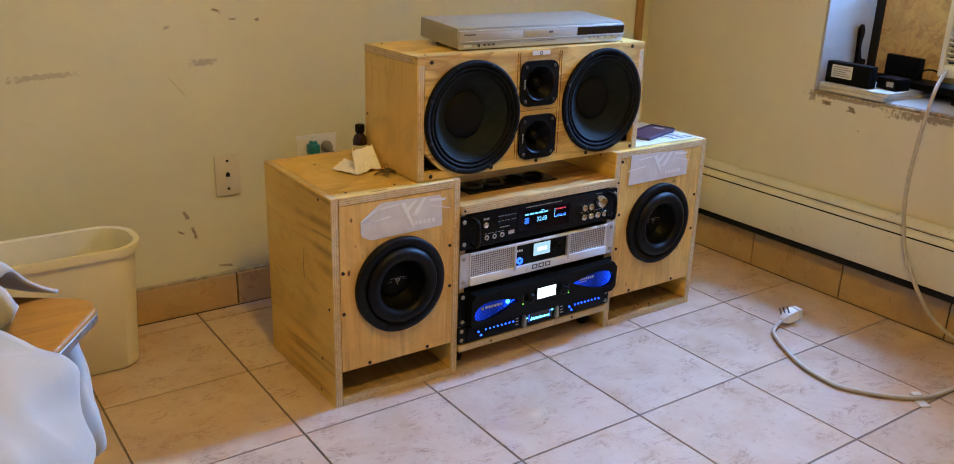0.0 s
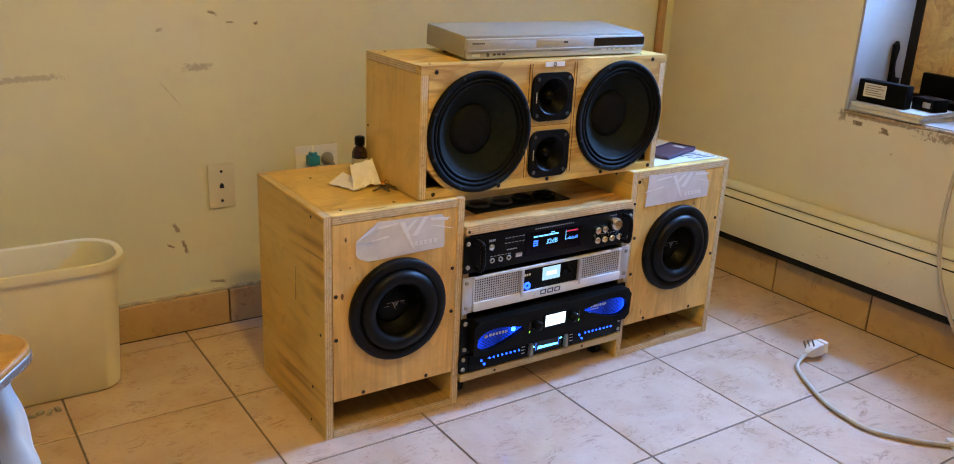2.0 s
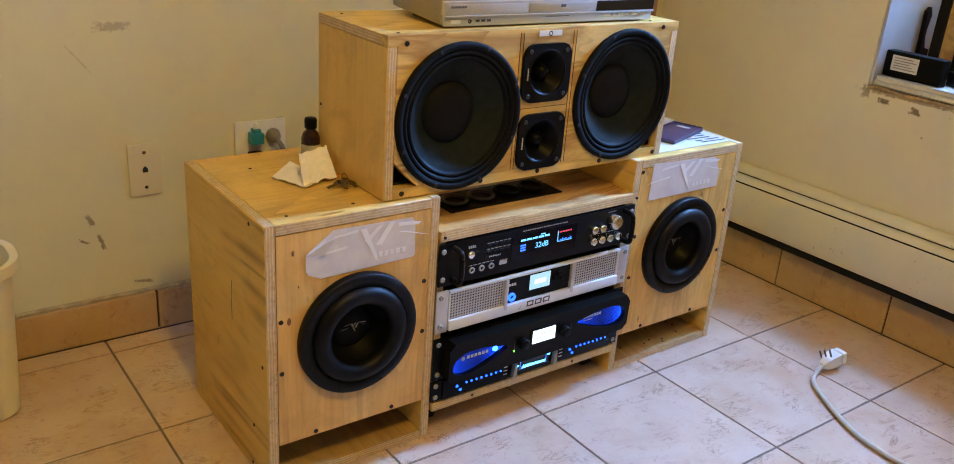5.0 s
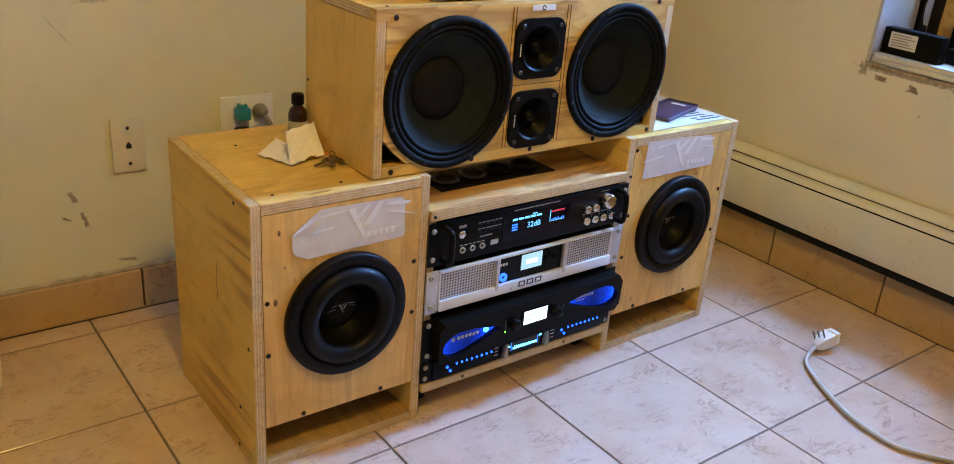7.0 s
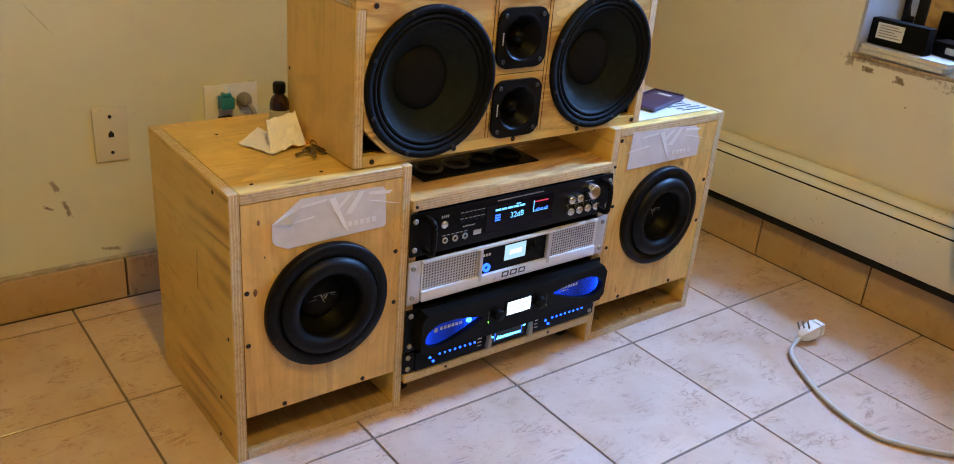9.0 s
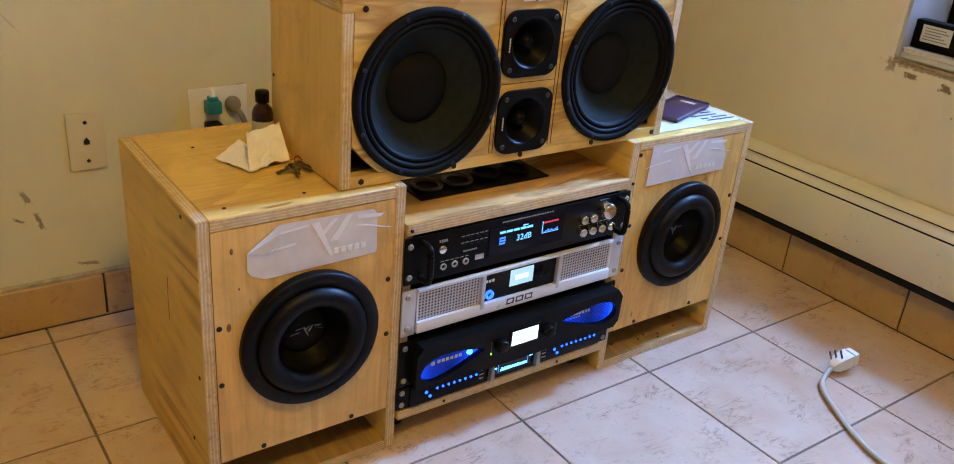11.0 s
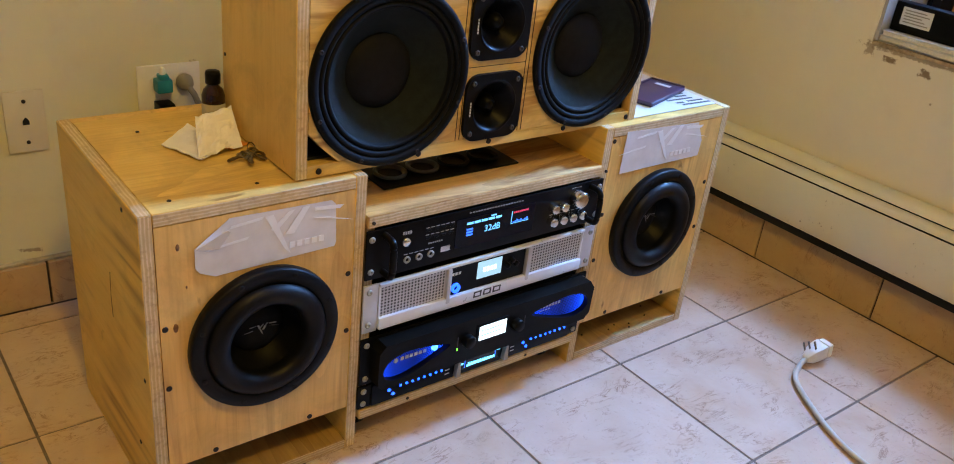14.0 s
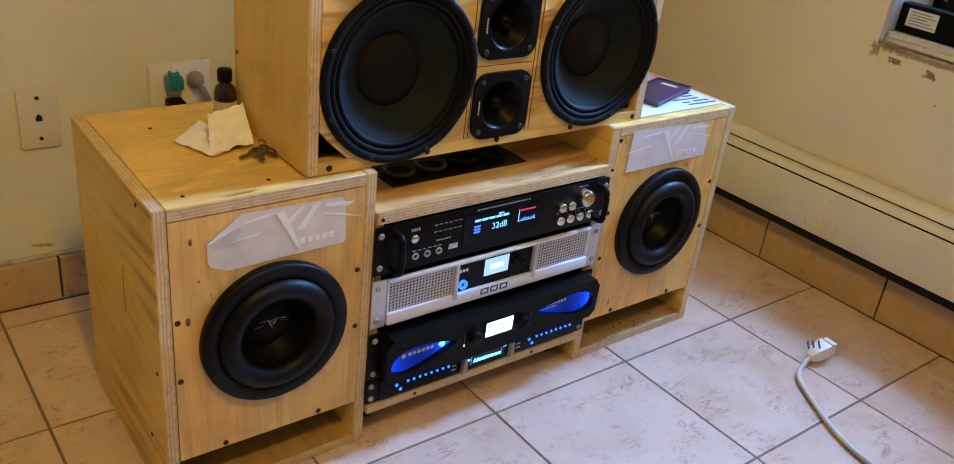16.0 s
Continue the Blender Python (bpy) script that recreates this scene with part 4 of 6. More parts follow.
# upper unit: hybrid preamplifier
ZB, ZT = 0.3165, 0.3985
amp = thing("preamplifier", (1.606, FY, ZB), "black rack preamplifier with a lit blue display and chrome knobs", "amplifier", "rack units")
part("chassis", box(1.386, 1.827, FY + 0.003, 2.15, ZB + 0.003, ZT - 0.003), black_satin, amp)
part("front_panel", smooth_by(box(EX0, EX1, UY - 0.004, UY + 0.0005, ZB, ZT, 0.0015)), black_satin, amp)
PY = UY - 0.004
for hx in (EX0 + 0.030, EX1 - 0.030):
    part("handle", smooth_by(tube([(hx, PY + 0.001, ZB + 0.010), (hx, PY - 0.020, ZB + 0.011), (hx, PY - 0.026, ZB + 0.020), (hx, PY - 0.027, (ZB + ZT) / 2), (hx, PY - 0.026, ZT - 0.020), (hx, PY - 0.020, ZT - 0.011), (hx, PY + 0.001, ZT - 0.010)], 0.0055, 12, 4)), black_plastic, amp)
for ex in (EX0 + 0.009, EX1 - 0.009):
    for ez in (ZB + 0.014, ZT - 0.014):
        ear_screw(amp, ex, ez, PY)
dis = part("display_window", box(1.5250, 1.6870, PY - 0.0012, PY, ZB + 0.016, ZT - 0.014), plain("dark_display_glass", (0.002, 0.002, 0.006), 0.12, spec=0.15), amp, "dark glossy display window")
DY = PY - 0.0013
part("digits", letters("32dB", 0.016, (1.5820, DY, ZB + 0.036), (90, 0, 0)), vfd, dis, "pale blue digits reading 32dB")
part("display_bar", bars(1.5460, 1.6180, ZB + 0.0575, 0.004, 5, DY, 0.15), vfd, dis)
part("display_bar", bars(1.5940, 1.6060, ZB + 0.0625, 0.002, 1, DY, 0.1), vfd, dis)
part("display_bar", merge(bars(1.5460, 1.5640, ZB + 0.047, 0.003, 1, DY), bars(1.5460, 1.5640, ZB + 0.042, 0.003, 1, DY), bars(1.5460, 1.5640, ZB + 0.037, 0.003, 1, DY)), vfd_deep, dis)
part("level_meter", merge(*[box(1.6410 + i * 0.0042, 1.6440 + i * 0.0042, DY - 0.0004, DY, ZB + 0.040, ZB + 0.041 + 0.004 * ((i * 7) % 5) / 5) for i in range(8)]), vfd_deep, dis)
part("meter_axis", merge(box(1.6375, 1.6387, DY - 0.0004, DY, ZB + 0.038, ZB + 0.061), box(1.6387, 1.6750, DY - 0.0004, DY, ZB + 0.038, ZB + 0.0388)), vfd, dis)
part("meter_caps", bars(1.6410, 1.6740, ZB + 0.058, 0.003, 8, DY), vfd_red, dis)
knob(amp, 1.7820, ZB + 0.058, 0.0150, PY, 0.020)
for i in range(2):
    knob(amp, 1.7280 + i * 0.0215, ZB + 0.049, 0.0080, PY, 0.014)
for i in range(4):
    knob(amp, 1.7280 + i * 0.0225, ZB + 0.0245, 0.0080, PY, 0.014)
part("power_button", lathe([(0.0075, 0), (0.0075, 0.003), (0.006, 0.005), (0, 0.005)], (1.4320, PY, ZB + 0.052), n=20), chrome, amp)
for i in range(3):
    part("jack_socket", lathe([(0.006, 0), (0.006, 0.002), (0.0035, 0.002), (0.003, -0.003), (0, -0.003)], (1.4360 + i * 0.022, PY, ZB + 0.020), n=18), brushed, amp)
part("usb_socket", smooth_by(box(1.4980, 1.5160, PY - 0.0016, PY, ZB + 0.018, ZB + 0.028, 0.0006)), steel, amp)
for r in range(2):
    for i in range(4 if r == 0 else 4):
        part("button", box(1.4680 + i * 0.0145, 1.4770 + i * 0.0145, PY - 0.0012, PY, ZB + 0.047 + r * 0.013, ZB + 0.051 + r * 0.013, 0.0005, 1), black_plastic, amp)
for a, c, dz, h, count in ((1.4260, 1.4430, 0.0665, 0.005, 4), (1.4680, 1.5240, 0.0665, 0.0013, 6), (1.4680, 1.5240, 0.0545, 0.0013, 6), (1.4740, 1.5020, 0.039, 0.0025, 7),
                           (1.5500, 1.6620, 0.0755, 0.0022, 20), (1.4300, 1.4880, 0.0295, 0.0012, 6), (1.7250, 1.8050, 0.0345, 0.0012, 8), (1.7700, 1.7930, 0.0765, 0.0014, 5)):
    part("letter_bars", bars(a, c, ZB + dz, h, count, PY), print_grey, amp)

# second unit: silver power amplifier
ZB, ZT = 0.2215, 0.3060
qa = thing("power_amplifier", (1.606, FY, ZB), "silver rack power amplifier with perforated grilles and a small lit screen", "amplifier", "rack units")
part("chassis", box(1.386, 1.827, FY + 0.003, 2.15, ZB + 0.003, ZT - 0.003), black_satin, qa)
for a, c in ((EX0, EX0 + 0.026), (EX1 - 0.026, EX1)):
    part("ear", smooth_by(box(a, c, UY - 0.003, UY + 0.001, ZB, ZT, 0.0012)), silver, qa)
for ex in (EX0 + 0.010, EX1 - 0.010):
    for ez in (ZB + 0.014, ZT - 0.012):
        ear_screw(qa, ex, ez, UY - 0.003)
QX0, QX1, QY = EX0 + 0.027, EX1 - 0.027, UY - 0.008
part("bezel", smooth_by(merge(box(QX0, QX1, QY, UY + 0.002, ZB + 0.002, ZB + 0.0235, 0.003), box(QX0, QX1, QY + 0.001, UY + 0.002, ZT - 0.007, ZT - 0.001, 0.002),
                    box(QX0, QX0 + 0.003, QY + 0.004, UY + 0.002, ZB + 0.019, ZT - 0.007, 0.001), box(QX1 - 0.003, QX1, QY + 0.004, UY + 0.002, ZB + 0.019, ZT - 0.007, 0.001))), silver_light, qa, "pale silver surround")
for a, c in ((QX0 + 0.003, QX0 + 0.126), (QX1 - 0.126, QX1 - 0.003)):
    g = part("grille", box(a, c, QY + 0.006, QY + 0.010, ZB + 0.019, ZT - 0.007), silver, qa, "perforated silver grille")
    dots = []
    nx, nz = 20, 10
    for i in range(nx):
        for j in range(nz):
            px, pz = a + (i + 0.6) * (c - a - 0.002) / nx, ZB + 0.0235 + j * (ZT - ZB - 0.0335) / (nz - 1)
            dots.append((px, pz))
    dm = bmesh.new()
    for px, pz in dots:
        dm.faces.new([dm.verts.new((px + 0.0019 * math.cos(k * math.pi / 3), QY + 0.0057, pz + 0.0019 * math.sin(k * math.pi / 3))) for k in range(6)])
    part("perforation", dm, hole_black, g)
for a in (QX0 + 0.126, QX1 - 0.134):
    part("pillar", smooth_by(box(a, a + 0.008, QY - 0.001, UY, ZB + 0.014, ZT - 0.006, 0.002)), silver, qa)
cp = part("control_panel", box(QX0 + 0.134, QX1 - 0.134, QY + 0.007, QY + 0.012, ZB + 0.019, ZT - 0.007), black_satin, qa, "black control panel")
part("screen", box(1.5810, 1.6330, QY + 0.0055, QY + 0.007, ZB + 0.040, ZB + 0.072, 0.0008, 1), lcd_blue, cp, "pale blue lit screen")
part("screen_text", bars(1.5930, 1.6230, ZB + 0.056, 0.009, 4, QY + 0.0054), lcd_white, cp)
part("lit_ring", lathe([(0.0045, 0.0), (0.0045, 0.004), (0.0085, 0.004), (0.0085, 0.0)], (1.5380, QY + 0.007, ZB + 0.036), n=28), glow("blue_lit_ring", (0.012, 0.09, 1.0), 4.0), cp, "glowing blue ring button")
for i in range(3):
    part("button", box(1.5850 + i * 0.017, 1.5940 + i * 0.017, QY + 0.0055, QY + 0.007, ZB + 0.026, ZB + 0.030, 0.0005, 1), black_plastic, cp)
for i in range(3):
    part("knob", lathe([(0.005, 0), (0.005, 0.006), (0.004, 0.007), (0, 0.007)], (1.6450 + i * 0.009, QY + 0.007, ZB + 0.052 + 0.008 * (i % 2)), n=14), black_plastic, cp)
part("letter_bars", bars(1.5290, 1.5490, ZB + 0.062, 0.005, 3, QY + 0.0066), print_white, cp)
for i in range(3):
    ex = 1.5730 + i * 0.0205
    part("emblem", merge(*[slab([(ex + a + 0.08 * b, ZB + 0.0095 + b), (ex + c + 0.08 * b, ZB + 0.0095 + b), (ex + c + 0.08 * d, ZB + 0.0095 + d), (ex + a + 0.08 * d, ZB + 0.0095 + d)], QY - 0.0004, QY + 0.0002)
                           for a, b, c, d in ((0, 0, 0.0165, 0.0024), (0, 0.0088, 0.0165, 0.0112), (0, 0.0024, 0.0030, 0.0088), (0.0135, 0.0024, 0.0165, 0.0088))]), print_dark, qa, "dark hollow block of an emblem")

# third unit: black amplifier with blue-lit oval pockets
ZB, ZT = 0.1225, 0.2095
ca = thing("power_amplifier", (1.606, FY, ZB), "black rack power amplifier with blue-lit oval pockets and a white screen", "amplifier", "rack units")
part("chassis", box(1.386, 1.827, FY + 0.003, 2.15, ZB + 0.003, ZT - 0.003), black_satin, ca)
part("ear_plate", smooth_by(box(EX0, EX1, UY - 0.003, UY + 0.001, ZB, ZT, 0.0012)), black_satin, ca)
for ex in (EX0 + 0.010, EX1 - 0.010):
    for ez in (ZB + 0.012, ZT - 0.012):
        ear_screw(ca, ex, ez, UY - 0.003)
CY = UY - 0.030


def pocket(x0, x1, z0, z1, flip):
    """Outline of a tapered oval opening."""
    pts = []
    n = 28
    for i in range(n):
        a = 2 * math.pi * i / n
        u, v = math.cos(a), math.sin(a)
        wide = 0.62 + 0.38 * (-u if not flip else u)
        pts.append(((x0 + x1) / 2 + u * (x1 - x0) / 2, (z0 + z1) / 2 + v * wide * (z1 - z0) / 2 + (0.10 * u * (z1 - z0) * (1 if not flip else -1))))
    return pts


PA, PB = (1.390, 1.518, ZB + 0.006, ZT - 0.014), (1.694, 1.832, ZB + 0.012, ZT - 0.008)
cf_out = [(EX0 + 0.018, ZB + 0.010), (EX0 + 0.026, ZB + 0.002), (EX1 - 0.016, ZB + 0.002), (EX1 - 0.004, ZB + 0.014), (EX1 - 0.002, ZT - 0.020), (EX1 - 0.014, ZT - 0.004), (EX0 + 0.030, ZT - 0.004), (EX0 + 0.018, ZT - 0.016)]
fas = part("fascia", smooth_by(holed(cf_out, [pocket(*PA, False), pocket(*PB, True)], CY, UY - 0.003)), black_plastic, ca, "bulging black fascia")
for (p, flip) in ((PA, False), (PB, True)):
    cxm, czm = (p[0] + p[1]) / 2, (p[2] + p[3]) / 2
    part("lit_pocket", slab([(cxm + (x - cxm) * 1.02, czm + (z - czm) * 1.02) for x, z in pocket(*p, flip)], CY + 0.011, CY + 0.013), grille_glow_b if flip else grille_glow_a, fas, "perforated grille with the blue LED glow painted on as emission")
    dm = bmesh.new()
    poly = pocket(*p, flip)
    for i in range(34):
        for j in range(20):
            px, pz = p[0] + (i + 0.5 * (j % 2)) * 0.0038, p[2] + j * 0.0036
            u = (px - cxm) / ((p[1] - p[0]) / 2)
            if abs(u) < 0.93:
                wide = 0.62 + 0.38 * (-u if not flip else u)
                v = (pz - czm - 0.10 * u * (p[3] - p[2]) * (1 if not flip else -1)) / ((p[3] - p[2]) / 2)
                if abs(v) < wide * math.sqrt(1 - u * u) * 0.93:
                    dm.faces.new([dm.verts.new((px + 0.0014 * math.cos(k * math.pi / 3), CY + 0.0107, pz + 0.0014 * math.sin(k * math.pi / 3))) for k in range(6)])
    part("perforation", dm, black_satin, fas)
part("led", lathe([(0.0062, 0), (0.005, 0.003), (0, 0.004)], (1.490, CY + 0.0060, ZB + 0.0475), n=16), glow("bright_blue_led", (0.02, 0.10, 1.0), 14.0), fas, "bright blue light")
part("led", lathe([(0.0045, 0), (0.004, 0.003), (0, 0.004)], (1.712, CY + 0.0060, ZB + 0.038), n=16), glow("bright_blue_led_small", (0.03, 0.14, 1.0), 12.0), fas, "bright blue light")
part("letter_bars", merge(bars(1.428, 1.480, ZB + 0.043, 0.0065, 6, CY + 0.0103), lathe([(0, 0), (0.0045, 0), (0.0045, 0.0004), (0, 0.0004)], (1.419, CY + 0.0103, ZB + 0.042), n=16)), print_white, fas)
part("letter_bars", merge(bars(1.722, 1.772, ZB + 0.052, 0.006, 7, CY + 0.0103), bars(1.722, 1.748, ZB + 0.0445, 0.002, 4, CY + 0.0103)), print_white, fas)
scr = part("screen_bezel", smooth_by(box(1.5700, 1.6400, CY - 0.002, CY + 0.004, ZB + 0.031, ZB + 0.069, 0.003)), black_satin, fas)
part("screen", box(1.5760, 1.6340, CY - 0.0026, CY - 0.0018, ZB + 0.036, ZB + 0.064), lcd_white, scr, "bright white lit screen")
part("screen_text", merge(bars(1.5800, 1.6300, ZB + 0.055, 0.003, 9, CY - 0.0028), bars(1.5800, 1.6220, ZB + 0.046, 0.003, 7, CY - 0.0028)), lcd_blue, scr)
for kx in (1.5520, 1.6580):
    part("knob", lathe([(0.0115, 0), (0.0115, 0.010), (0.010, 0.013), (0, 0.013)], (kx, CY, ZB + 0.045), n=24), black_plastic, fas)
for kx, mat in ((1.5330, led_green), (1.6780, led_green)):
    part("led", box(kx - 0.0012, kx + 0.0012, CY - 0.0008, CY, ZB + 0.030, ZB + 0.034), mat, fas, "tiny green light")
    part("led_slit", box(kx - 0.0008, kx + 0.0008, CY - 0.0006, CY, ZB + 0.036, ZB + 0.056), print_dark, fas)

# lowest unit: one-space processor with rows of blue lights
ZB, ZT = 0.0775, 0.1195
pr = thing("signal_processor", (1.606, FY, ZB), "slim black rack processor with blue lights and cyan screen", "processor", "rack units")
part("chassis", box(1.386, 1.827, FY + 0.003, 2.10, ZB + 0.002, ZT - 0.002), black_satin, pr)
LY = UY - 0.008
part("front_panel", smooth_by(merge(box(EX0 - 0.002, EX1 - 0.002, UY - 0.004, UY + 0.001, ZB, ZT, 0.001), box(EX0 + 0.022, EX1 - 0.026, LY, UY - 0.003, ZB + 0.001, ZT - 0.001, 0.002))), black_satin, pr)
for ex in (EX0 + 0.008, EX1 - 0.012):
    for ez in (ZB + 0.009, ZT - 0.009):
        ear_screw(pr, ex, ez, UY - 0.004)
part("screen", box(1.556, 1.650, LY - 0.0008, LY, ZB + 0.010, ZB + 0.033), plain("dark_blue_screen", (0.003, 0.012, 0.035), 0.15), pr, "dark screen with a cyan spectrum line")
part("spectrum", merge(*[box(1.576 + i * 0.0028, 1.5784 + i * 0.0028, LY - 0.0012, LY - 0.0008, ZB + 0.014, ZB + 0.0175 + 0.0045 * abs(math.sin(i * 1.7)) * (1 - i / 34)) for i in range(22)],
                     box(1.558, 1.568, LY - 0.0012, LY - 0.0008, ZB + 0.021, ZB + 0.024), box(1.642, 1.649, LY - 0.0012, LY - 0.0008, ZB + 0.027, ZB + 0.030)), lcd_cyan, pr)
part("screen_edge", merge(box(1.571, 1.572, LY - 0.0012, LY - 0.0008, ZB + 0.012, ZB + 0.031), box(1.638, 1.639, LY - 0.0012, LY - 0.0008, ZB + 0.012, ZB + 0.031)), vfd_deep, pr)
for i in range(8):
    for ox, oz in ((1.440, 0.024), (1.722, 0.024)):
        part("led", lathe([(0.0024, 0), (0.0022, 0.0012), (0, 0.0016)], (ox + i * 0.0118, LY, ZB + oz), n=12), led_blue, pr)
for ox in (1.418, 1.704):
    part("led", lathe([(0.003, 0), (0.0027, 0.0014), (0, 0.0018)], (ox, LY, ZB + 0.022), n=12), led_blue, pr)
    part("led", lathe([(0.003, 0), (0.0027, 0.0014), (0, 0.0018)], (ox + 0.008, LY, ZB + 0.012), n=12), led_blue, pr)
part("letter_bars", merge(*[bars(x, x + 0.013, ZB + 0.013 + r * 0.008, 0.002, 1, LY) for x in (1.530, 1.674) for r in range(3)]), print_white, pr)
for hx in (1.552, 1.657):
    part("handle", smooth_by(slab([(hx - 0.004, ZB + 0.005), (hx + 0.006, ZB + 0.005), (hx + 0.004, ZT - 0.005), (hx - 0.001, ZT - 0.005)], LY - 0.010, LY, 0.001)), brushed, pr)

# ---- disc player on the cabinet ----
dvd = thing("disc_player", (1.624, 1.923, TZ1), "slim silver disc player on the plywood cabinet", "disc player")
DX0, DX1, DY0, DY1, DZ0, DZ1 = 1.3845, 1.8645, 1.923, 2.095, TZ1 + 0.0035, 0.8055
part("body", smooth_by(box(DX0, DX1, DY0 + 0.010, DY1, DZ0, DZ1 + 0.0055, 0.004)), brushed, dvd, "grey metal cover")
part("front_panel", smooth_by(merge(box(DX0, DX1, DY0, DY0 + 0.011, DZ0 + 0.017, DZ1, 0.002), box(DX0 + 0.002, DX1 - 0.002, DY0 + 0.002, DY0 + 0.011, DZ0 - 0.001, DZ0 + 0.016, 0.003))), dvd_front, dvd, "pale silver plastic front")
part("front_lip", smooth_by(box(DX0 + 0.001, DX1 - 0.001, DY0 - 0.003, DY0 + 0.006, DZ0 + 0.0155, DZ0 + 0.018, 0.001)), dvd_front, dvd)
part("display_window", box(1.7155, DX1 - 0.002, DY0 - 0.0012, DY0 + 0.002, DZ0 + 0.019, DZ1 - 0.003, 0.0008, 1), plain("black_display_glass", (0.006, 0.006, 0.008), 0.08), dvd, "glossy black display")
part("tray_door", smooth_by(box(1.559, 1.712, DY0 - 0.0012, DY0 + 0.002, DZ0 + 0.020, DZ1 - 0.004, 0.0008)), dvd_front, dvd)
part("panel_trim", smooth_by(box(DX0 + 0.006, 1.556, DY0 - 0.0010, DY0 + 0.002, DZ0 + 0.020, DZ1 - 0.004, 0.0008)), dvd_front, dvd)
for bx0, bw in ((1.739, 0.015), (1.760, 0.006), (1.773, 0.006), (1.787, 0.014), (1.809, 0.014), (1.831, 0.014)):
    part("button", smooth_by(box(bx0, bx0 + bw, DY0 + 0.0005, DY0 + 0.004, DZ0 + 0.009, DZ0 + 0.0135, 0.001)), silver_light, dvd)
part("button", smooth_by(box(DX0 + 0.014, DX0 + 0.034, DY0 + 0.0005, DY0 + 0.004, DZ0 + 0.0045, DZ0 + 0.0105, 0.001)), silver_light, dvd)
part("jack_socket", lathe([(0.0035, 0), (0.0035, 0.001), (0.002, 0.001), (0, -0.002)], (DX0 + 0.053, DY0 + 0.002, DZ0 + 0.0075), n=14), hole_black, dvd)
for row in ((DX0 + 0.012, DX0 + 0.043, DZ1 - 0.0085, 0.0035, 7, DY0 - 0.0009, 0.3), (1.630, 1.642, DZ1 - 0.010, 0.005, 2, DY0 - 0.0011, 0.15),
            (DX0 + 0.065, DX0 + 0.10, DZ0 + 0.008, 0.004, 3, DY0 + 0.0021, 0.3), (1.600, 1.655, DZ0 + 0.0115, 0.0012, 12, DY0 + 0.0021, 0.3)):
    part("letter_bars", bars(*row), print_dark, dvd)
TILT = 3.5      # the rear feet are the taller ones
for fx in (DX0 + 0.04, DX1 - 0.04):
    for fy in (DY0 + 0.03, DY1 - 0.03):
        low = TZ1 - math.tan(radians(TILT)) * (fy - DY0)
        part("foot", lathe([(0, 0), (0.012, 0), (0.014, DZ0 + 0.003 - low), (0, DZ0 + 0.003 - low)], (fx, fy, low), (0, 0, 0), 20), black_plastic, dvd)

dvd.rotation_euler = (radians(TILT), 0, radians(-1.5))

# ---- small things on the boxes ----
bx, by = 1.242, 2.128
bottle = thing("bottle", (bx, by, 0.488), "small brown glass bottle with a black screw cap", "bottle")
part("body", lathe([(0, 0), (0.015, 0), (0.017, 0.002), (0.017, 0.038), (0.014, 0.045), (0.008, 0.050), (0.008, 0.054), (0, 0.054)], (bx, by, 0.4882), (0, 0, 0), 28), amber, bottle)
part("label", lathe([(0.0173, 0.006), (0.0174, 0.006), (0.0174, 0.030), (0.0173, 0.030)], (bx, by, 0.4882), (0, 0, 0), 28), bottle_label, bottle, "pale paper label")
part("cap", lathe([(0.0085, 0.051), (0.011, 0.052), (0.0113, 0.063), (0.010, 0.066), (0, 0.0665)], (bx, by, 0.4882), (0, 0, 0), 28), black_plastic, bottle)


def crumple(points, thick, seed, amount, steps=10):
    """A paper sheet over four corners, creased."""
    rnd = random.Random(seed)
    a, b, c, d = [Vector(p) for p in points]
    bm = bmesh.new()
    grid = []
    for i in range(steps + 1):
        row = []
        for j in range(steps + 1):
            u, v = i / steps, j / steps
            p = a * (1 - u) * (1 - v) + b * u * (1 - v) + c * u * v + d * (1 - u) * v
            n = noise.noise(p * 40 + Vector((seed, 0, 0)))
            row.append(bm.verts.new(p + Vector((0, 0, 1)) * abs(n) * amount))
        grid.append(row)
    for i in range(steps):
        for j in range(steps):
            bm.faces.new((grid[i][j], grid[i + 1][j], grid[i + 1][j + 1], grid[i][j + 1]))
    r = bmesh.ops.extrude_face_region(bm, geom=bm.faces[:])
    for v in [g for g in r["geom"] if isinstance(g, bmesh.types.BMVert)]:
        v.co.z += thick
    bmesh.ops.recalc_face_normals(bm, faces=bm.faces[:])
    return bm


H = 0.4888
napkin = thing("napkin", (1.22, 2.09, H), "crumpled white paper napkin on the plywood box", "napkin")
part("sheet", crumple([(1.150, 2.10, H), (1.178, 2.030, H), (1.235, 2.062, H + 0.002), (1.205, 2.150, H + 0.004)], 0.0012, 3, 0.006), tissue, napkin)
part("fold", crumple([(1.176, 2.035, H + 0.001), (1.244, 2.050, H + 0.002), (1.252, 2.105, H + 0.040), (1.196, 2.095, H + 0.034)], 0.0012, 5, 0.010), tissue, napkin)
part("fold", crumple([(1.244, 2.050, H + 0.002), (1.258, 2.110, H + 0.0), (1.2605, 2.125, H + 0.034), (1.252, 2.105, H + 0.040)], 0.0012, 8, 0.006), tissue, napkin)
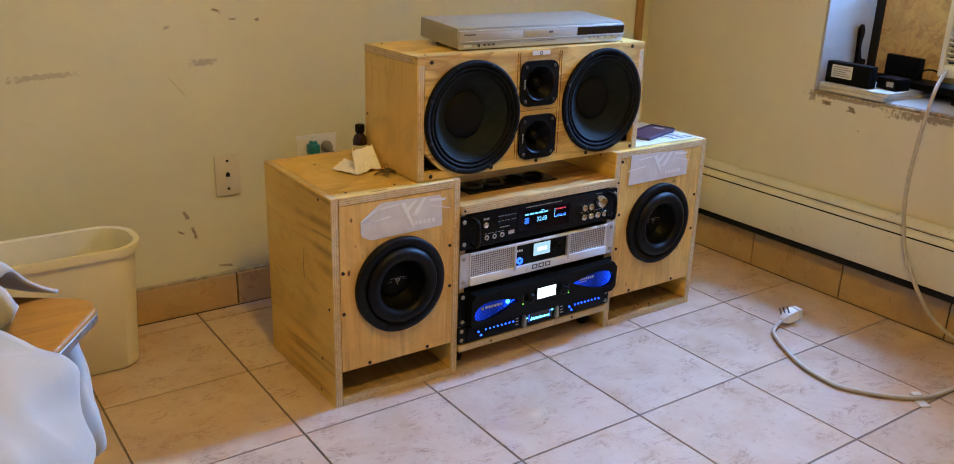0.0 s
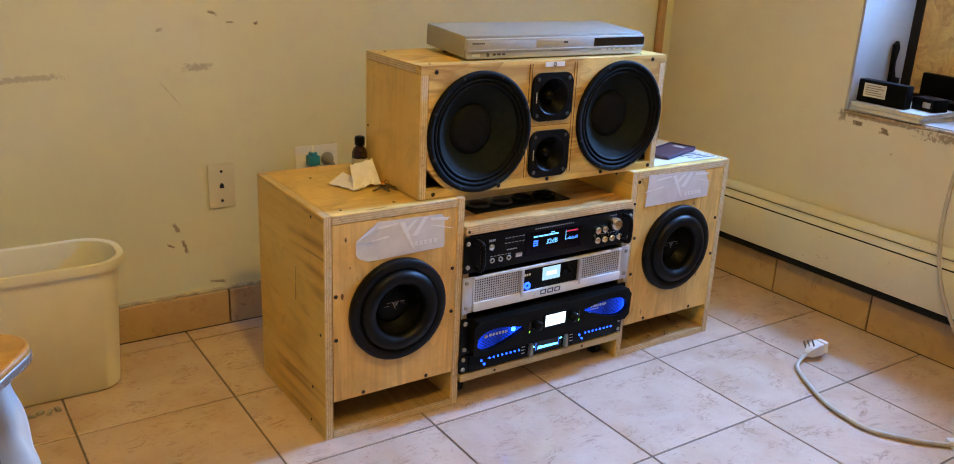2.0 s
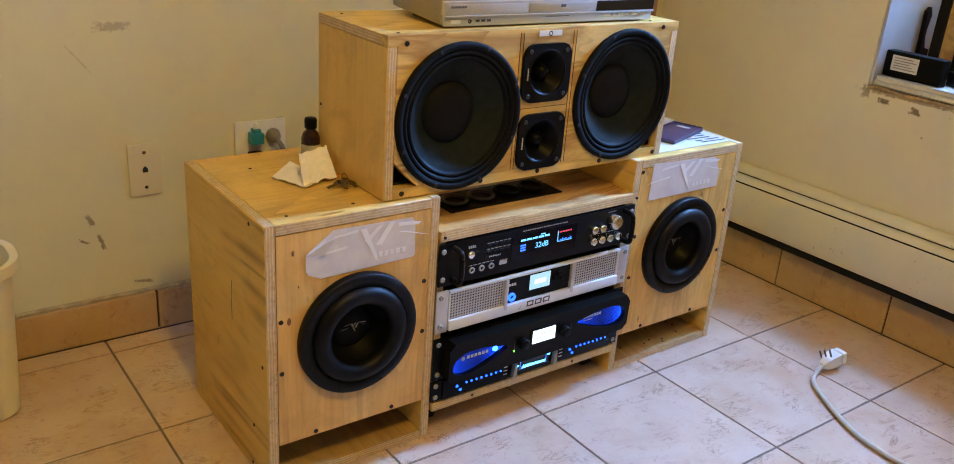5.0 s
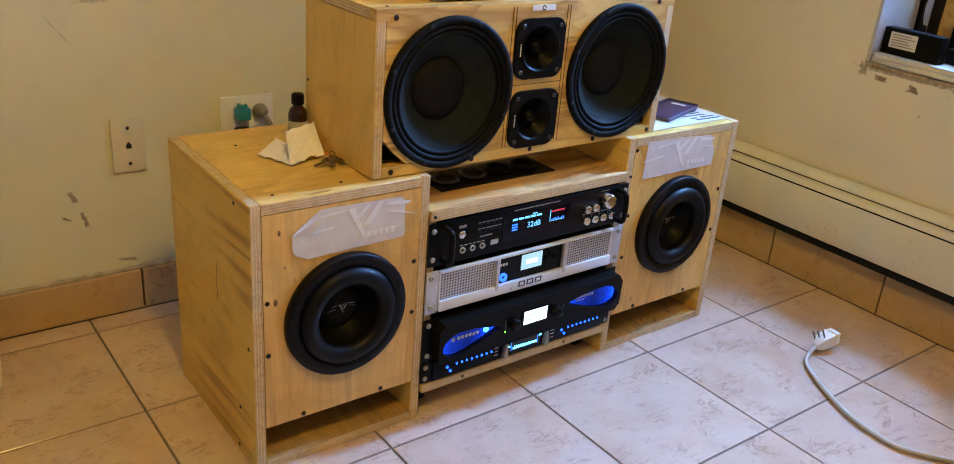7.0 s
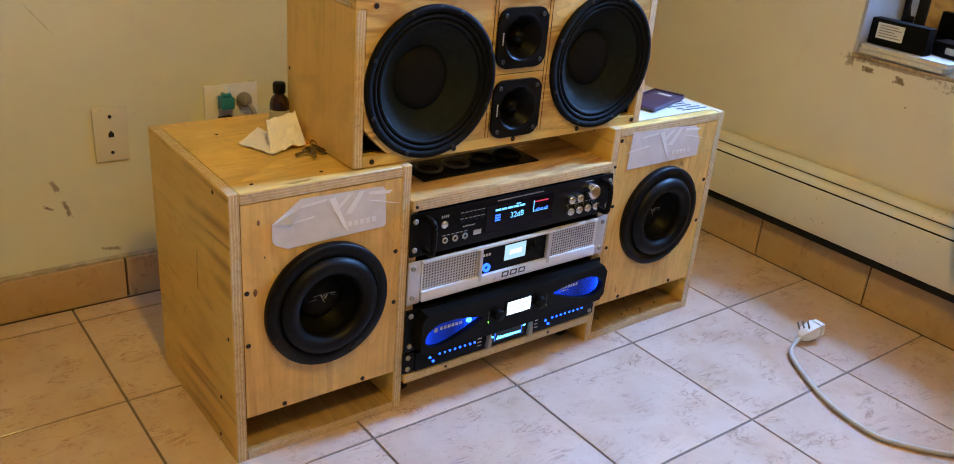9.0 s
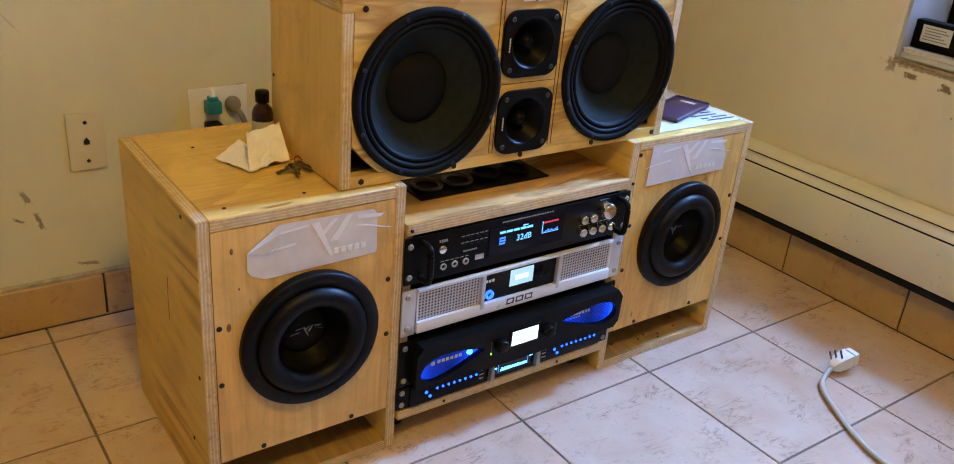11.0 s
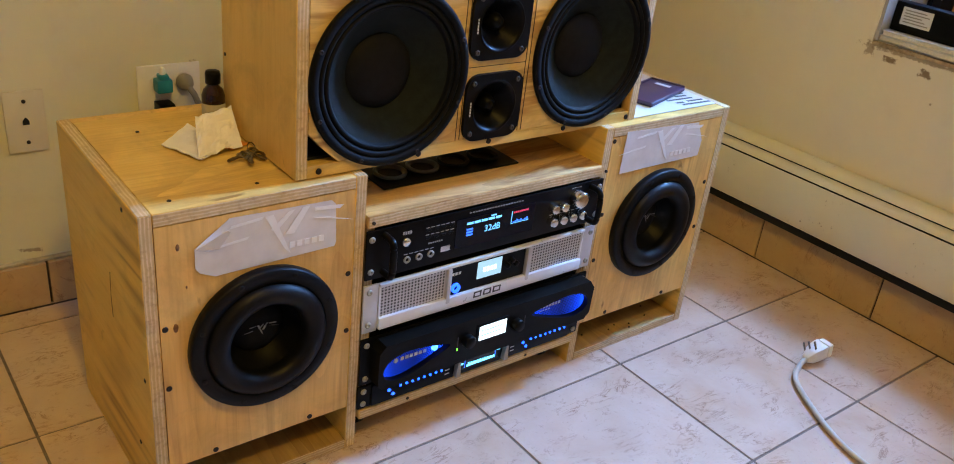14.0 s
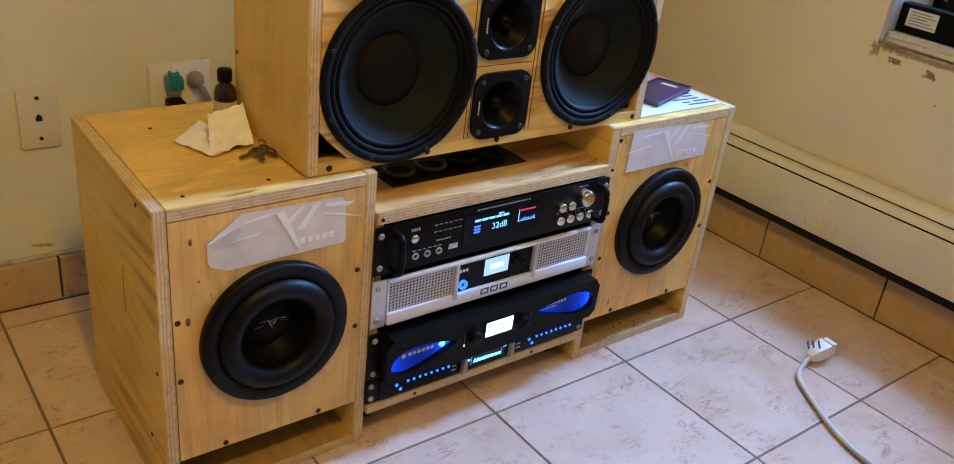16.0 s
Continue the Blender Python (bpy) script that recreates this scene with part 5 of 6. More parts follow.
single("card", moved(box(-0.018, 0.018, -0.007, 0.007, 0, 0.0012, 0.0003, 1), pose(1.240, 2.042, 0.4888, 0, 0, 22)), orange, "orange printed card tucked under a napkin", "card")

keys = thing("key_ring", (1.232, 1.995, H), "bunch of brass keys on a split ring", "keys")
part("ring", lathe([(0.0115, 0.0), (0.0135, 0.0015), (0.0115, 0.003), (0.0100, 0.0015), (0.0115, 0.0)], (1.222, 1.990, H + 0.005), (14, 10, 0), 32), key_steel, keys)
part("ring", lathe([(0.0085, 0.0), (0.0098, 0.0012), (0.0085, 0.0024), (0.0075, 0.0012), (0.0085, 0.0)], (1.243, 2.014, H + 0.008), (50, 20, 0), 32), brass, keys)


def key(parent, x, y, turn, tilt, mat):
    bm = merge(lathe([(0.003, 0), (0.010, 0), (0.010, 0.0018), (0.003, 0.0018), (0.003, 0)], (0, 0, 0), (0, 0, 0), 20), box(0.008, 0.034, -0.0035, 0.0035, 0, 0.0018), box(0.016, 0.030, -0.0050, -0.003, 0, 0.0018))
    part("key", moved(bm, pose(x, y, H + 0.006, 0, tilt, turn)), mat, parent)


key(keys, 1.214, 1.992, 200, 4, brass)
key(keys, 1.236, 2.000, -60, 8, key_steel)
key(keys, 1.244, 2.006, -38, 10, brass)
key(keys, 1.226, 1.986, 255, 2, key_steel)

keys.scale, keys.location.x = (0.74, 0.74, 1.0), 1.240
napkin.scale, napkin.location.x, napkin.location.y = (1.05, 1.05, 1.05), 1.219, 2.072
bottle.scale = (1.0, 1.0, 1.32)

sheet = thing("printed_sheet", (2.05, 2.0, H), "white printed sheet lying on the box", "sheet")
part("paper", box(1.864, 2.158, 1.902, 2.112, H, H + 0.0016, 0.0004, 1), white_sheet, sheet)
part("printed_lines", merge(*[moved(box(-0.5 * w, 0.5 * w, -0.0028, 0.0028, 0, 0.0003), pose(cx, cy, H + 0.0017, 0, 0, -3)) for cx, cy, w in
     ((2.105, 1.985, 0.050), (2.100, 1.972, 0.075), (2.118, 1.958, 0.030), (2.10, 1.945, 0.070), (2.128, 1.930, 0.042), (2.118, 1.917, 0.075), (2.112, 1.9985, 0.046), (2.085, 1.93, 0.02))]), print_dark, sheet, "dark printed bars")

case = thing("phone_case", (2.04, 1.99, H), "dark purple phone case with a camera cutout", "phone case")
CM = pose(2.064, 1.986, H + 0.0022, 0, 0, 18)
part("shell", moved(smooth_by(box(-0.078, 0.078, -0.037, 0.037, 0.0, 0.0085, 0.004, 3)), CM), purple, case)
part("rim", moved(smooth_by(merge(box(-0.078, 0.078, 0.034, 0.038, 0.002, 0.0115, 0.0015), box(0.074, 0.079, -0.036, 0.036, 0.002, 0.0115, 0.0015))), CM), purple, case)
part("camera_cutout", moved(smooth_by(box(0.046, 0.058, -0.016, 0.016, 0.0075, 0.0092, 0.0008)), CM), white_sheet, case)

# ---- wall plates ----
jack = thing("phone_jack_plate", (1.065, WB, 0.37), "ivory wall plate with a small phone socket", "wall plate")
part("plate", smooth_by(box(1.027, 1.095, WB - 0.006, WB - 0.0006, 0.316, 0.431, 0.003)), cream_plastic, jack)
for z in (0.412, 0.335):
    part("screw", lathe([(0.0036, 0), (0.0036, 0.001), (0, 0.001)], (1.061, WB - 0.006, z), n=14), screw_black, jack)
part("socket", slab([(1.0555, 0.368), (1.0665, 0.368), (1.0665, 0.376), (1.061, 0.3825), (1.0555, 0.376)], WB - 0.0066, WB - 0.0058), hole_black, jack)

outlet = thing("wall_outlet", (1.324, WB, 0.40), "ivory double outlet plate with plugs in it", "outlet")
part("plate", smooth_by(box(1.260, 1.382, WB - 0.006, WB - 0.0006, 0.338, 0.456, 0.003)), white_plastic, outlet)
for cx in (1.300, 1.347):
    for cz in (0.4225, 0.3745):
        part("receptacle", smooth_by(slab(ring(cx, cz, 0.0165, 28), WB - 0.0076, WB - 0.0055)), white_plastic, outlet)
pa = thing("plug", (1.302, WB - 0.008, 0.42), "teal plug in the wall outlet", "plug", "plugs in the outlet")
part("body", smooth_by(merge(box(1.288, 1.318, WB - 0.036, WB - 0.0085, 0.408, 0.434, 0.004), box(1.294, 1.312, WB - 0.033, WB - 0.012, 0.434, 0.443, 0.003))), teal, pa)
part("cap", lathe([(0.006, 0), (0.005, 0.010), (0.0035, 0.013), (0, 0.014)], (1.303, WB - 0.022, 0.443), (0, 0, 0), 18), white_plastic, pa, "translucent tip")
pb = thing("plug", (1.350, WB - 0.008, 0.41), "grey round plug with its cord in the wall outlet", "plug", "plugs in the outlet")
part("body", lathe([(0.016, 0.0), (0.017, 0.006), (0.013, 0.018), (0.009, 0.026), (0, 0.028)], (1.348, WB - 0.0085, 0.420), n=24), grey_plug, pb)
part("cord", tube([(1.350, WB - 0.030, 0.414), (1.358, WB - 0.040, 0.398), (1.368, WB - 0.040, 0.360), (1.372, WB - 0.035, 0.28), (1.38, WB - 0.03, 0.10)], 0.006, 10), grey_plug, pb)
single("black_adapter", smooth_by(box(1.287, 1.318, WB - 0.045, WB - 0.0085, 0.352, 0.388, 0.004)), black_plastic, "black power adapter in the wall outlet", "adapter")

# ---- waste bin ----
def rounded(cx, cy, hx, hy, r, n=8):
    pts = []
    for sx, sy, a0 in ((1, 1, 0), (-1, 1, 90), (-1, -1, 180), (1, -1, 270)):
        for i in range(n + 1):
            a = radians(a0 + 90 * i / n)
            pts.append((cx + sx * (hx - r) + r * math.cos(a), cy + sy * (hy - r) + r * math.sin(a)))
    return pts


def loft(rows):
    """Rings of equal count, each (outline, height), skinned in order."""
    bm = bmesh.new()
    rings = [[bm.verts.new((x, y, z)) for x, y in pts] for pts, z in rows]
    n = len(rings[0])
    for a, b in zip(rings, rings[1:]):
        for i in range(n):
            bm.faces.new((a[i], a[(i + 1) % n], b[(i + 1) % n], b[i]))
    return bm, rings


BXC, BYC = 0.598, 2.385
rows = []
for hx, hy, z, r in ((0.135, 0.070, 0.0, 0.045), (0.145, 0.077, 0.006, 0.050), (0.163, 0.084, 0.268, 0.070), (0.164, 0.0845, 0.286, 0.070), (0.177, 0.0945, 0.288, 0.080), (0.1785, 0.096, 0.298, 0.082),
                     (0.177, 0.0945, 0.308, 0.080), (0.172, 0.090, 0.310, 0.076), (0.163, 0.083, 0.307, 0.070), (0.160, 0.081, 0.280, 0.068), (0.141, 0.073, 0.012, 0.048)):
    rows.append((rounded(BXC, BYC, hx, hy, r), z))
waste = thing("waste_bin", (BXC, BYC, 0), "cream plastic waste bin, oval, empty, near the wall", "bin")
bm, rings = loft(rows[:4])
bm.faces.new(rings[0][::-1])
bmesh.ops.recalc_face_normals(bm, faces=bm.faces[:])
part("outer_wall", smooth_by(bm, 50), bin_plastic, waste)
bm, rings = loft(rows[3:9])
bmesh.ops.recalc_face_normals(bm, faces=bm.faces[:])
part("rim", smooth_by(bm, 50), bin_plastic, waste, "rolled-over rim")
bm, rings = loft(rows[8:])
bm.faces.new(rings[-1])
bmesh.ops.recalc_face_normals(bm, faces=bm.faces[:])
part("inner_wall", smooth_by(bm, 50), bin_plastic, waste)

# ---- table corner with cloth ----
TZ = 0.617
TA = -34
table = thing("small_table", (0.33, 1.30, 0), "small varnished wooden table with a metal edge, covered with white cloth", "table")
TM = pose(0.487, 1.294, 0, 0, 0, TA)       # the corner; the top runs back along -x and -y of this frame


def top_outline(w, d, r, n=6):
    pts = []
    for cx, cy, a0 in ((-r, -r, 0), (-w + r, -r, 90), (-w + r, -d + r, 180), (-r, -d + r, 270)):
        for i in range(n + 1):
            a = radians(a0 + 90 * i / n)
            pts.append((cx + r * math.cos(a), cy + r * math.sin(a)))
    return pts


def flat_plate(pts, z0, z1, bevel=0.0):
    bm = bmesh.new()
    f = bm.faces.new([bm.verts.new((x, y, z0)) for x, y in pts])
    r = bmesh.ops.extrude_face_region(bm, geom=[f])
    for v in [g for g in r["geom"] if isinstance(g, bmesh.types.BMVert)]:
        v.co.z = z1
    bmesh.ops.recalc_face_normals(bm, faces=bm.faces[:])
    if bevel:
        es = [e for e in bm.edges if abs(e.verts[0].co.z - e.verts[1].co.z) < 1e-6]
        bmesh.ops.bevel(bm, geom=es, offset=bevel, segments=3, affect="EDGES", profile=0.6)
    return smooth_by(bm)


part("tabletop", moved(flat_plate(top_outline(0.50, 0.38, 0.035), TZ - 0.020, TZ, 0.006), TM), table_wood, table, "varnished brown wood")
part("edge_band", moved(flat_plate([(x * 1.004 + 0.001, y * 1.004 + 0.001) for x, y in top_outline(0.50, 0.38, 0.036)], TZ - 0.018, TZ - 0.006, 0.004), TM), plain("worn_metal_edge", (0.30, 0.25, 0.21), 0.28, 0.6), table, "worn metal edge band")
for lx, ly in ((-0.05, -0.05), (-0.45, -0.05), (-0.05, -0.33), (-0.45, -0.33)):
    part("leg", moved(tube([(lx, ly, TZ - 0.02), (lx + 0.01, ly + 0.008, 0.3), (lx + 0.02, ly + 0.015, 0.0)], 0.012, 12, 3), TM), black_satin, table, "dark metal leg")


def drape(rows, seed, thick=0.004, fold=0.01, freq=30, pleats=2.0, depth=0.008):
    """Cloth over a grid of control points, with folds."""
    bm = bmesh.new()
    m, n = len(rows), len(rows[0])
    sub = 8
    grid = []

    def cat(a, b, c, d, u):
        return 0.5 * (2 * b + (c - a) * u + (2 * a - 5 * b + 4 * c - d) * u * u + (3 * b - a - 3 * c + d) * u ** 3)

    R = [[Vector(p) for p in r] for r in rows]

    def line(pts, steps):
        q = [pts[0] * 2 - pts[1]] + pts + [pts[-1] * 2 - pts[-2]]
        out = []
        for i in range(1, len(q) - 2):
            for s in range(steps):
                out.append(cat(q[i - 1], q[i], q[i + 1], q[i + 2], s / steps))
        return out + [pts[-1]]

    fine_rows = [line(r, sub) for r in R]
    cols = list(zip(*fine_rows))
    full = [line(list(c), sub) for c in cols]
    grid = []
    for c in full:
        row = []
        for p in c:
            k = noise.noise(Vector((p.x, p.y, p.z * 0.22)) * freq + Vector((seed, seed, 0)))
            row.append(bm.verts.new(p + Vector((0.5, 0.4, 0.25)) * k * fold))
        grid.append(row)
    for i in range(len(grid) - 1):
        for j in range(len(grid[0]) - 1):
            bm.faces.new((grid[i][j], grid[i + 1][j], grid[i + 1][j + 1], grid[i][j + 1]))
    bm.normal_update()
    rows_n, cols_n = len(grid), len(grid[0])
    shift = {}
    for i, row in enumerate(grid):
        for j, v in enumerate(row):
            a, b = i / (rows_n - 1), j / (cols_n - 1)
            wave = math.sin(2 * math.pi * (pleats * a + 0.35 * math.sin(3.1 * b + seed) + 0.25 * b * seed))
            crease = 1 - 2 * abs(noise.noise(v.co * 11 + Vector((seed * 3, 0, seed))))
            shift[v] = v.normal * (depth * wave * (0.35 + 0.65 * b) + 0.006 * crease)
    for v, d in shift.items():
        v.co += d
    for f in bm.faces:
        f.smooth = True
    bmesh.ops.recalc_face_normals(bm, faces=bm.faces[:])
    bmesh.ops.solidify(bm, geom=bm.faces[:], thickness=thick)
    return bm


def P(u, v, z):
    """A place by the table's corner: u and v back along its two edges."""
    q = TM @ Vector((-u, -v, 0))
    return (q.x, q.y, z)


cl = thing("white_cloth", (0.33, 1.25, TZ), "crumpled white cotton cloth draped over the table", "cloth")
part("top_fold", drape([[P(0.057, -0.010, TZ + 0.003), P(0.12, -0.012, TZ + 0.008), P(0.24, -0.012, TZ + 0.010)],
                      [P(0.072, 0.024, TZ + 0.024), P(0.12, 0.026, TZ + 0.046), P(0.24, 0.026, TZ + 0.055)],
                      [P(0.084, 0.048, TZ + 0.044), P(0.13, 0.052, TZ + 0.066), P(0.24, 0.055, TZ + 0.070)],
                      [P(0.110, 0.070, TZ + 0.004), P(0.15, 0.080, TZ + 0.020), P(0.24, 0.085, TZ + 0.022)]], 2, 0.005, 0.006, 24, 1.2, 0.005), cloth, cl)
part("top_fold", drape([[P(0.090, 0.052, TZ + 0.004), P(0.13, 0.050, TZ + 0.026), P(0.24, 0.050, TZ + 0.03)],
                      [P(0.058, 0.078, TZ + 0.022), P(0.10, 0.078, TZ + 0.044), P(0.24, 0.080, TZ + 0.05)],
                      [P(0.062, 0.094, TZ + 0.010), P(0.10, 0.100, TZ + 0.030), P(0.24, 0.105, TZ + 0.03)],
                      [P(0.080, 0.102, TZ + 0.003), P(0.12, 0.118, TZ + 0.006), P(0.24, 0.125, TZ + 0.008)]], 4, 0.005, 0.005, 26, 1.0, 0.004), cloth, cl)
part("hanging_fold", drape([[P(0.12, 0.110, TZ + 0.006), P(0.12, 0.20, TZ + 0.020), P(0.12, 0.30, TZ + 0.02), P(0.12, 0.38, TZ + 0.02)],
                            [P(0.050, 0.128, TZ + 0.012), P(0.05, 0.20, TZ + 0.022), P(0.05, 0.30, TZ + 0.022), P(0.05, 0.38, TZ + 0.02)],
                            [P(-0.004, 0.142, TZ + 0.004), P(-0.018, 0.20, TZ + 0.006), P(-0.02, 0.30, TZ + 0.006), P(-0.02, 0.38, TZ + 0.004)],
                            [P(-0.006, 0.136, TZ - 0.030), P(-0.040, 0.19, TZ - 0.036), P(-0.048, 0.28, TZ - 0.036), P(-0.05, 0.38, TZ - 0.036)],
                            [P(-0.004, 0.124, TZ - 0.066), P(-0.044, 0.18, TZ - 0.076), P(-0.052, 0.27, TZ - 0.085), P(-0.05, 0.38, TZ - 0.09)],
                            [P(0.012, 0.112, TZ - 0.080), P(-0.024, 0.17, TZ - 0.098), P(-0.034, 0.26, TZ - 0.112), P(-0.03, 0.38, TZ - 0.12)]], 6, 0.005, 0.016, 13, 1.6, 0.011), cloth, cl)
part("under_fold", drape([[P(0.006, 0.128, TZ - 0.030), P(-0.010, 0.19, TZ - 0.06), P(-0.012, 0.28, TZ - 0.06), P(-0.01, 0.38, TZ - 0.06)],
                          [P(0.000, 0.112, TZ - 0.120), P(-0.018, 0.17, TZ - 0.14), P(-0.024, 0.27, TZ - 0.14), P(-0.02, 0.38, TZ - 0.14)],
                          [P(0.012, 0.104, TZ - 0.170), P(-0.006, 0.15, TZ - 0.22), P(-0.020, 0.25, TZ - 0.24), P(-0.02, 0.38, TZ - 0.24)],
                          [P(0.030, 0.104, TZ - 0.260), P(0.010, 0.15, TZ - 0.32), P(0.0, 0.25, TZ - 0.36), P(0.0, 0.38, TZ - 0.36)]], 8, 0.004, 0.008, 17, 1.2, 0.008), cloth, cl)
part("hanging_fold", drape([[P(0.040, 0.078, TZ - 0.022), P(0.026, 0.056, TZ - 0.022), P(0.022, 0.036, TZ - 0.022)],
                            [P(0.042, 0.050, TZ - 0.090), P(0.026, 0.020, TZ - 0.090), P(0.034, -0.014, TZ - 0.090)],
                            [P(0.046, 0.020, TZ - 0.160), P(0.030, -0.012, TZ - 0.160), P(0.040, -0.040, TZ - 0.160)],
                            [P(0.050, -0.004, TZ - 0.215), P(0.036, -0.034, TZ - 0.220), P(0.047, -0.060, TZ - 0.220)],
                            [P(0.058, -0.024, TZ - 0.238), P(0.050, -0.042, TZ - 0.243), P(0.056, -0.056, TZ - 0.243)]], 9, 0.004, 0.005, 18, 0.8, 0.004), cloth, cl)
part("hanging_fold", drape([[P(0.070, 0.130, TZ - 0.022), P(0.064, 0.080, TZ - 0.022), P(0.060, 0.040, TZ - 0.022)],
                            [P(0.070, 0.130, TZ - 0.130), P(0.064, 0.070, TZ - 0.130), P(0.060, 0.020, TZ - 0.130)],
                            [P(0.070, 0.120, TZ - 0.260), P(0.064, 0.050, TZ - 0.260), P(0.060, -0.040, TZ - 0.260)],
                            [P(0.070, 0.110, TZ - 0.400), P(0.064, 0.040, TZ - 0.400), P(0.060, -0.050, TZ - 0.400)]], 11, 0.004, 0.008, 18, 1.6, 0.008), cloth, cl)

# ---- window ledge ----
ZS = Z0
book = thing("paperback_books", (2.75, 1.75, ZS), "two pale paperback books stacked on the sill", "books")
BM = pose(2.737, 1.738, ZS + 0.0008, 0, 0, -4)
for i, (dz, turn) in enumerate(((0.0, 0), (0.0115, 3))):
    bk = part("book", moved(smooth_by(merge(box(-0.135, 0.135, -0.110, 0.110, dz, dz + 0.0012, 0.0003, 1), box(-0.135, 0.135, -0.110, 0.110, dz + 0.0098, dz + 0.011, 0.0003, 1))), BM @ pose(0, 0, 0, 0, 0, turn)), book_cover, book)
    part("page_block", moved(box(-0.132, 0.132, -0.107, 0.107, dz + 0.0013, dz + 0.0097), BM @ pose(0, 0, 0, 0, 0, turn)), page_mat, bk)
ZK = ZS + 0.0235
router = thing("black_device", (2.72, 1.77, ZK), "black plastic device lying on books, with a white label", "device")
RMX = pose(2.660, 1.776, ZK, 0, 0, -3)
part("body", moved(smooth_by(box(-0.035, -0.004, -0.075, 0.072, 0, 0.062, 0.004)), RMX), device_black, router)
part("label", moved(box(-0.0358, -0.035, -0.016, 0.052, 0.017, 0.053), RMX), white_sheet, router, "white rating label")
part("label_lines", moved(merge(*[box(-0.0362, -0.0358, -0.010 + 0.008 * (i % 3), 0.046, 0.022 + i * 0.006, 0.0242 + i * 0.006) for i in range(5)]), RMX), grey_plug, router)
adapter = thing("power_adapter", (2.72, 1.62, ZK), "small black power adapter with a pale sticker", "adapter")
part("body", moved(smooth_by(box(-0.028, 0.028, -0.035, 0.035, 0, 0.034, 0.004)), pose(2.690, 1.672, ZK, 0, 0, -12)), device_black, adapter)
part("label", moved(box(-0.0288, -0.028, -0.026, -0.002, 0.010, 0.024), pose(2.690, 1.672, ZK, 0, 0, -12)), bottle_label, adapter)
tray = thing("black_tray", (2.80, 1.66, ZK), "flat black plastic tray behind the adapter", "tray")
part("body", moved(smooth_by(box(-0.045, 0.045, -0.12, 0.11, 0, 0.020, 0.004)), pose(2.790, 1.640, ZK, 0, 0, -6)), device_black, tray)
part("raised_end", moved(smooth_by(box(-0.010, 0.010, -0.06, 0.06, 0.018, 0.080, 0.004)), pose(2.815, 1.720, ZK, 0, 0, -10)), device_black, tray)
bracket = thing("black_bracket", (2.80, 1.84, ZK), "black curved plastic bracket leaning at the reveal", "bracket")
part("upright", slab([(2.751, ZK), (2.780, ZK), (2.771, ZK + 0.03), (2.765, ZK + 0.105), (2.773, ZK + 0.140), (2.763, ZK + 0.160), (2.749, ZK + 0.150), (2.755, ZK + 0.06)], 1.835, 1.846, 0.001), device_black, bracket)
part("foot", smooth_by(box(2.735, 2.800, 1.770, 1.846, ZK, ZK + 0.012, 0.002)), device_black, bracket)
part("rib", slab([(2.772, ZK + 0.012), (2.800, ZK + 0.012), (2.800, ZK + 0.055), (2.778, ZK + 0.060), (2.768, ZK + 0.085)], 1.836, 1.845, 0.001), device_black, bracket)
single("thin_black_cord", tube([(2.76, 1.655, ZK + 0.03), (2.77, 1.63, ZK + 0.055), (2.79, 1.605, ZK + 0.05), (2.79, 1.59, ZK + 0.022), (2.76, 1.56, ZK + 0.004), (2.72, 1.50, ZS + 0.003)], 0.0025, 8), device_black, "thin black cord curled on the sill", "cable")

# air conditioner
ac = thing("air_conditioner", (2.74, 1.30, ZS), "cream window air conditioner with a louvred front", "air conditioner")
AX, AY0, AY1, AZ0, AZ1 = 2.690, 1.03, 1.556, 0.672, 1.06
part("body", smooth_by(box(AX + 0.03, 2.98, AY0 + 0.01, AY1 - 0.01, AZ0 + 0.006, AZ1, 0.006)), ac_cream, ac)
part("front_frame", smooth_by(merge(box(AX, AX + 0.035, AY1 - 0.014, AY1, AZ0, AZ1, 0.005), box(AX, AX + 0.035, AY0, AY0 + 0.03, AZ0, AZ1, 0.006), box(AX, AX + 0.035, AY0 + 0.03, AY1 - 0.014, AZ0, AZ0 + 0.035, 0.006), box(AX, AX + 0.035, AY0 + 0.03, AY1 - 0.014, AZ1 - 0.10, AZ1, 0.006))), ac_cream, ac)
for i in range(18):
    part("slat", moved(box(-0.008, 0.008, AY0 + 0.03, AY1 - 0.014, -0.002, 0.002), pose(AX + 0.014, 0, AZ0 + 0.046 + i * 0.0140, 0, 35, 0)), ac_cream, ac)
# near-black sheet in place of the shade behind the slats
part("inner_shadow", box(AX + 0.024, AX + 0.029, AY0 + 0.03, AY1 - 0.014, AZ0 + 0.035, AZ1 - 0.10), hole_black, ac)
part("support_block", box(2.74, 2.80, AY0 + 0.03, AY1 - 0.03, ZS, AZ0 + 0.008), black_plastic, ac)
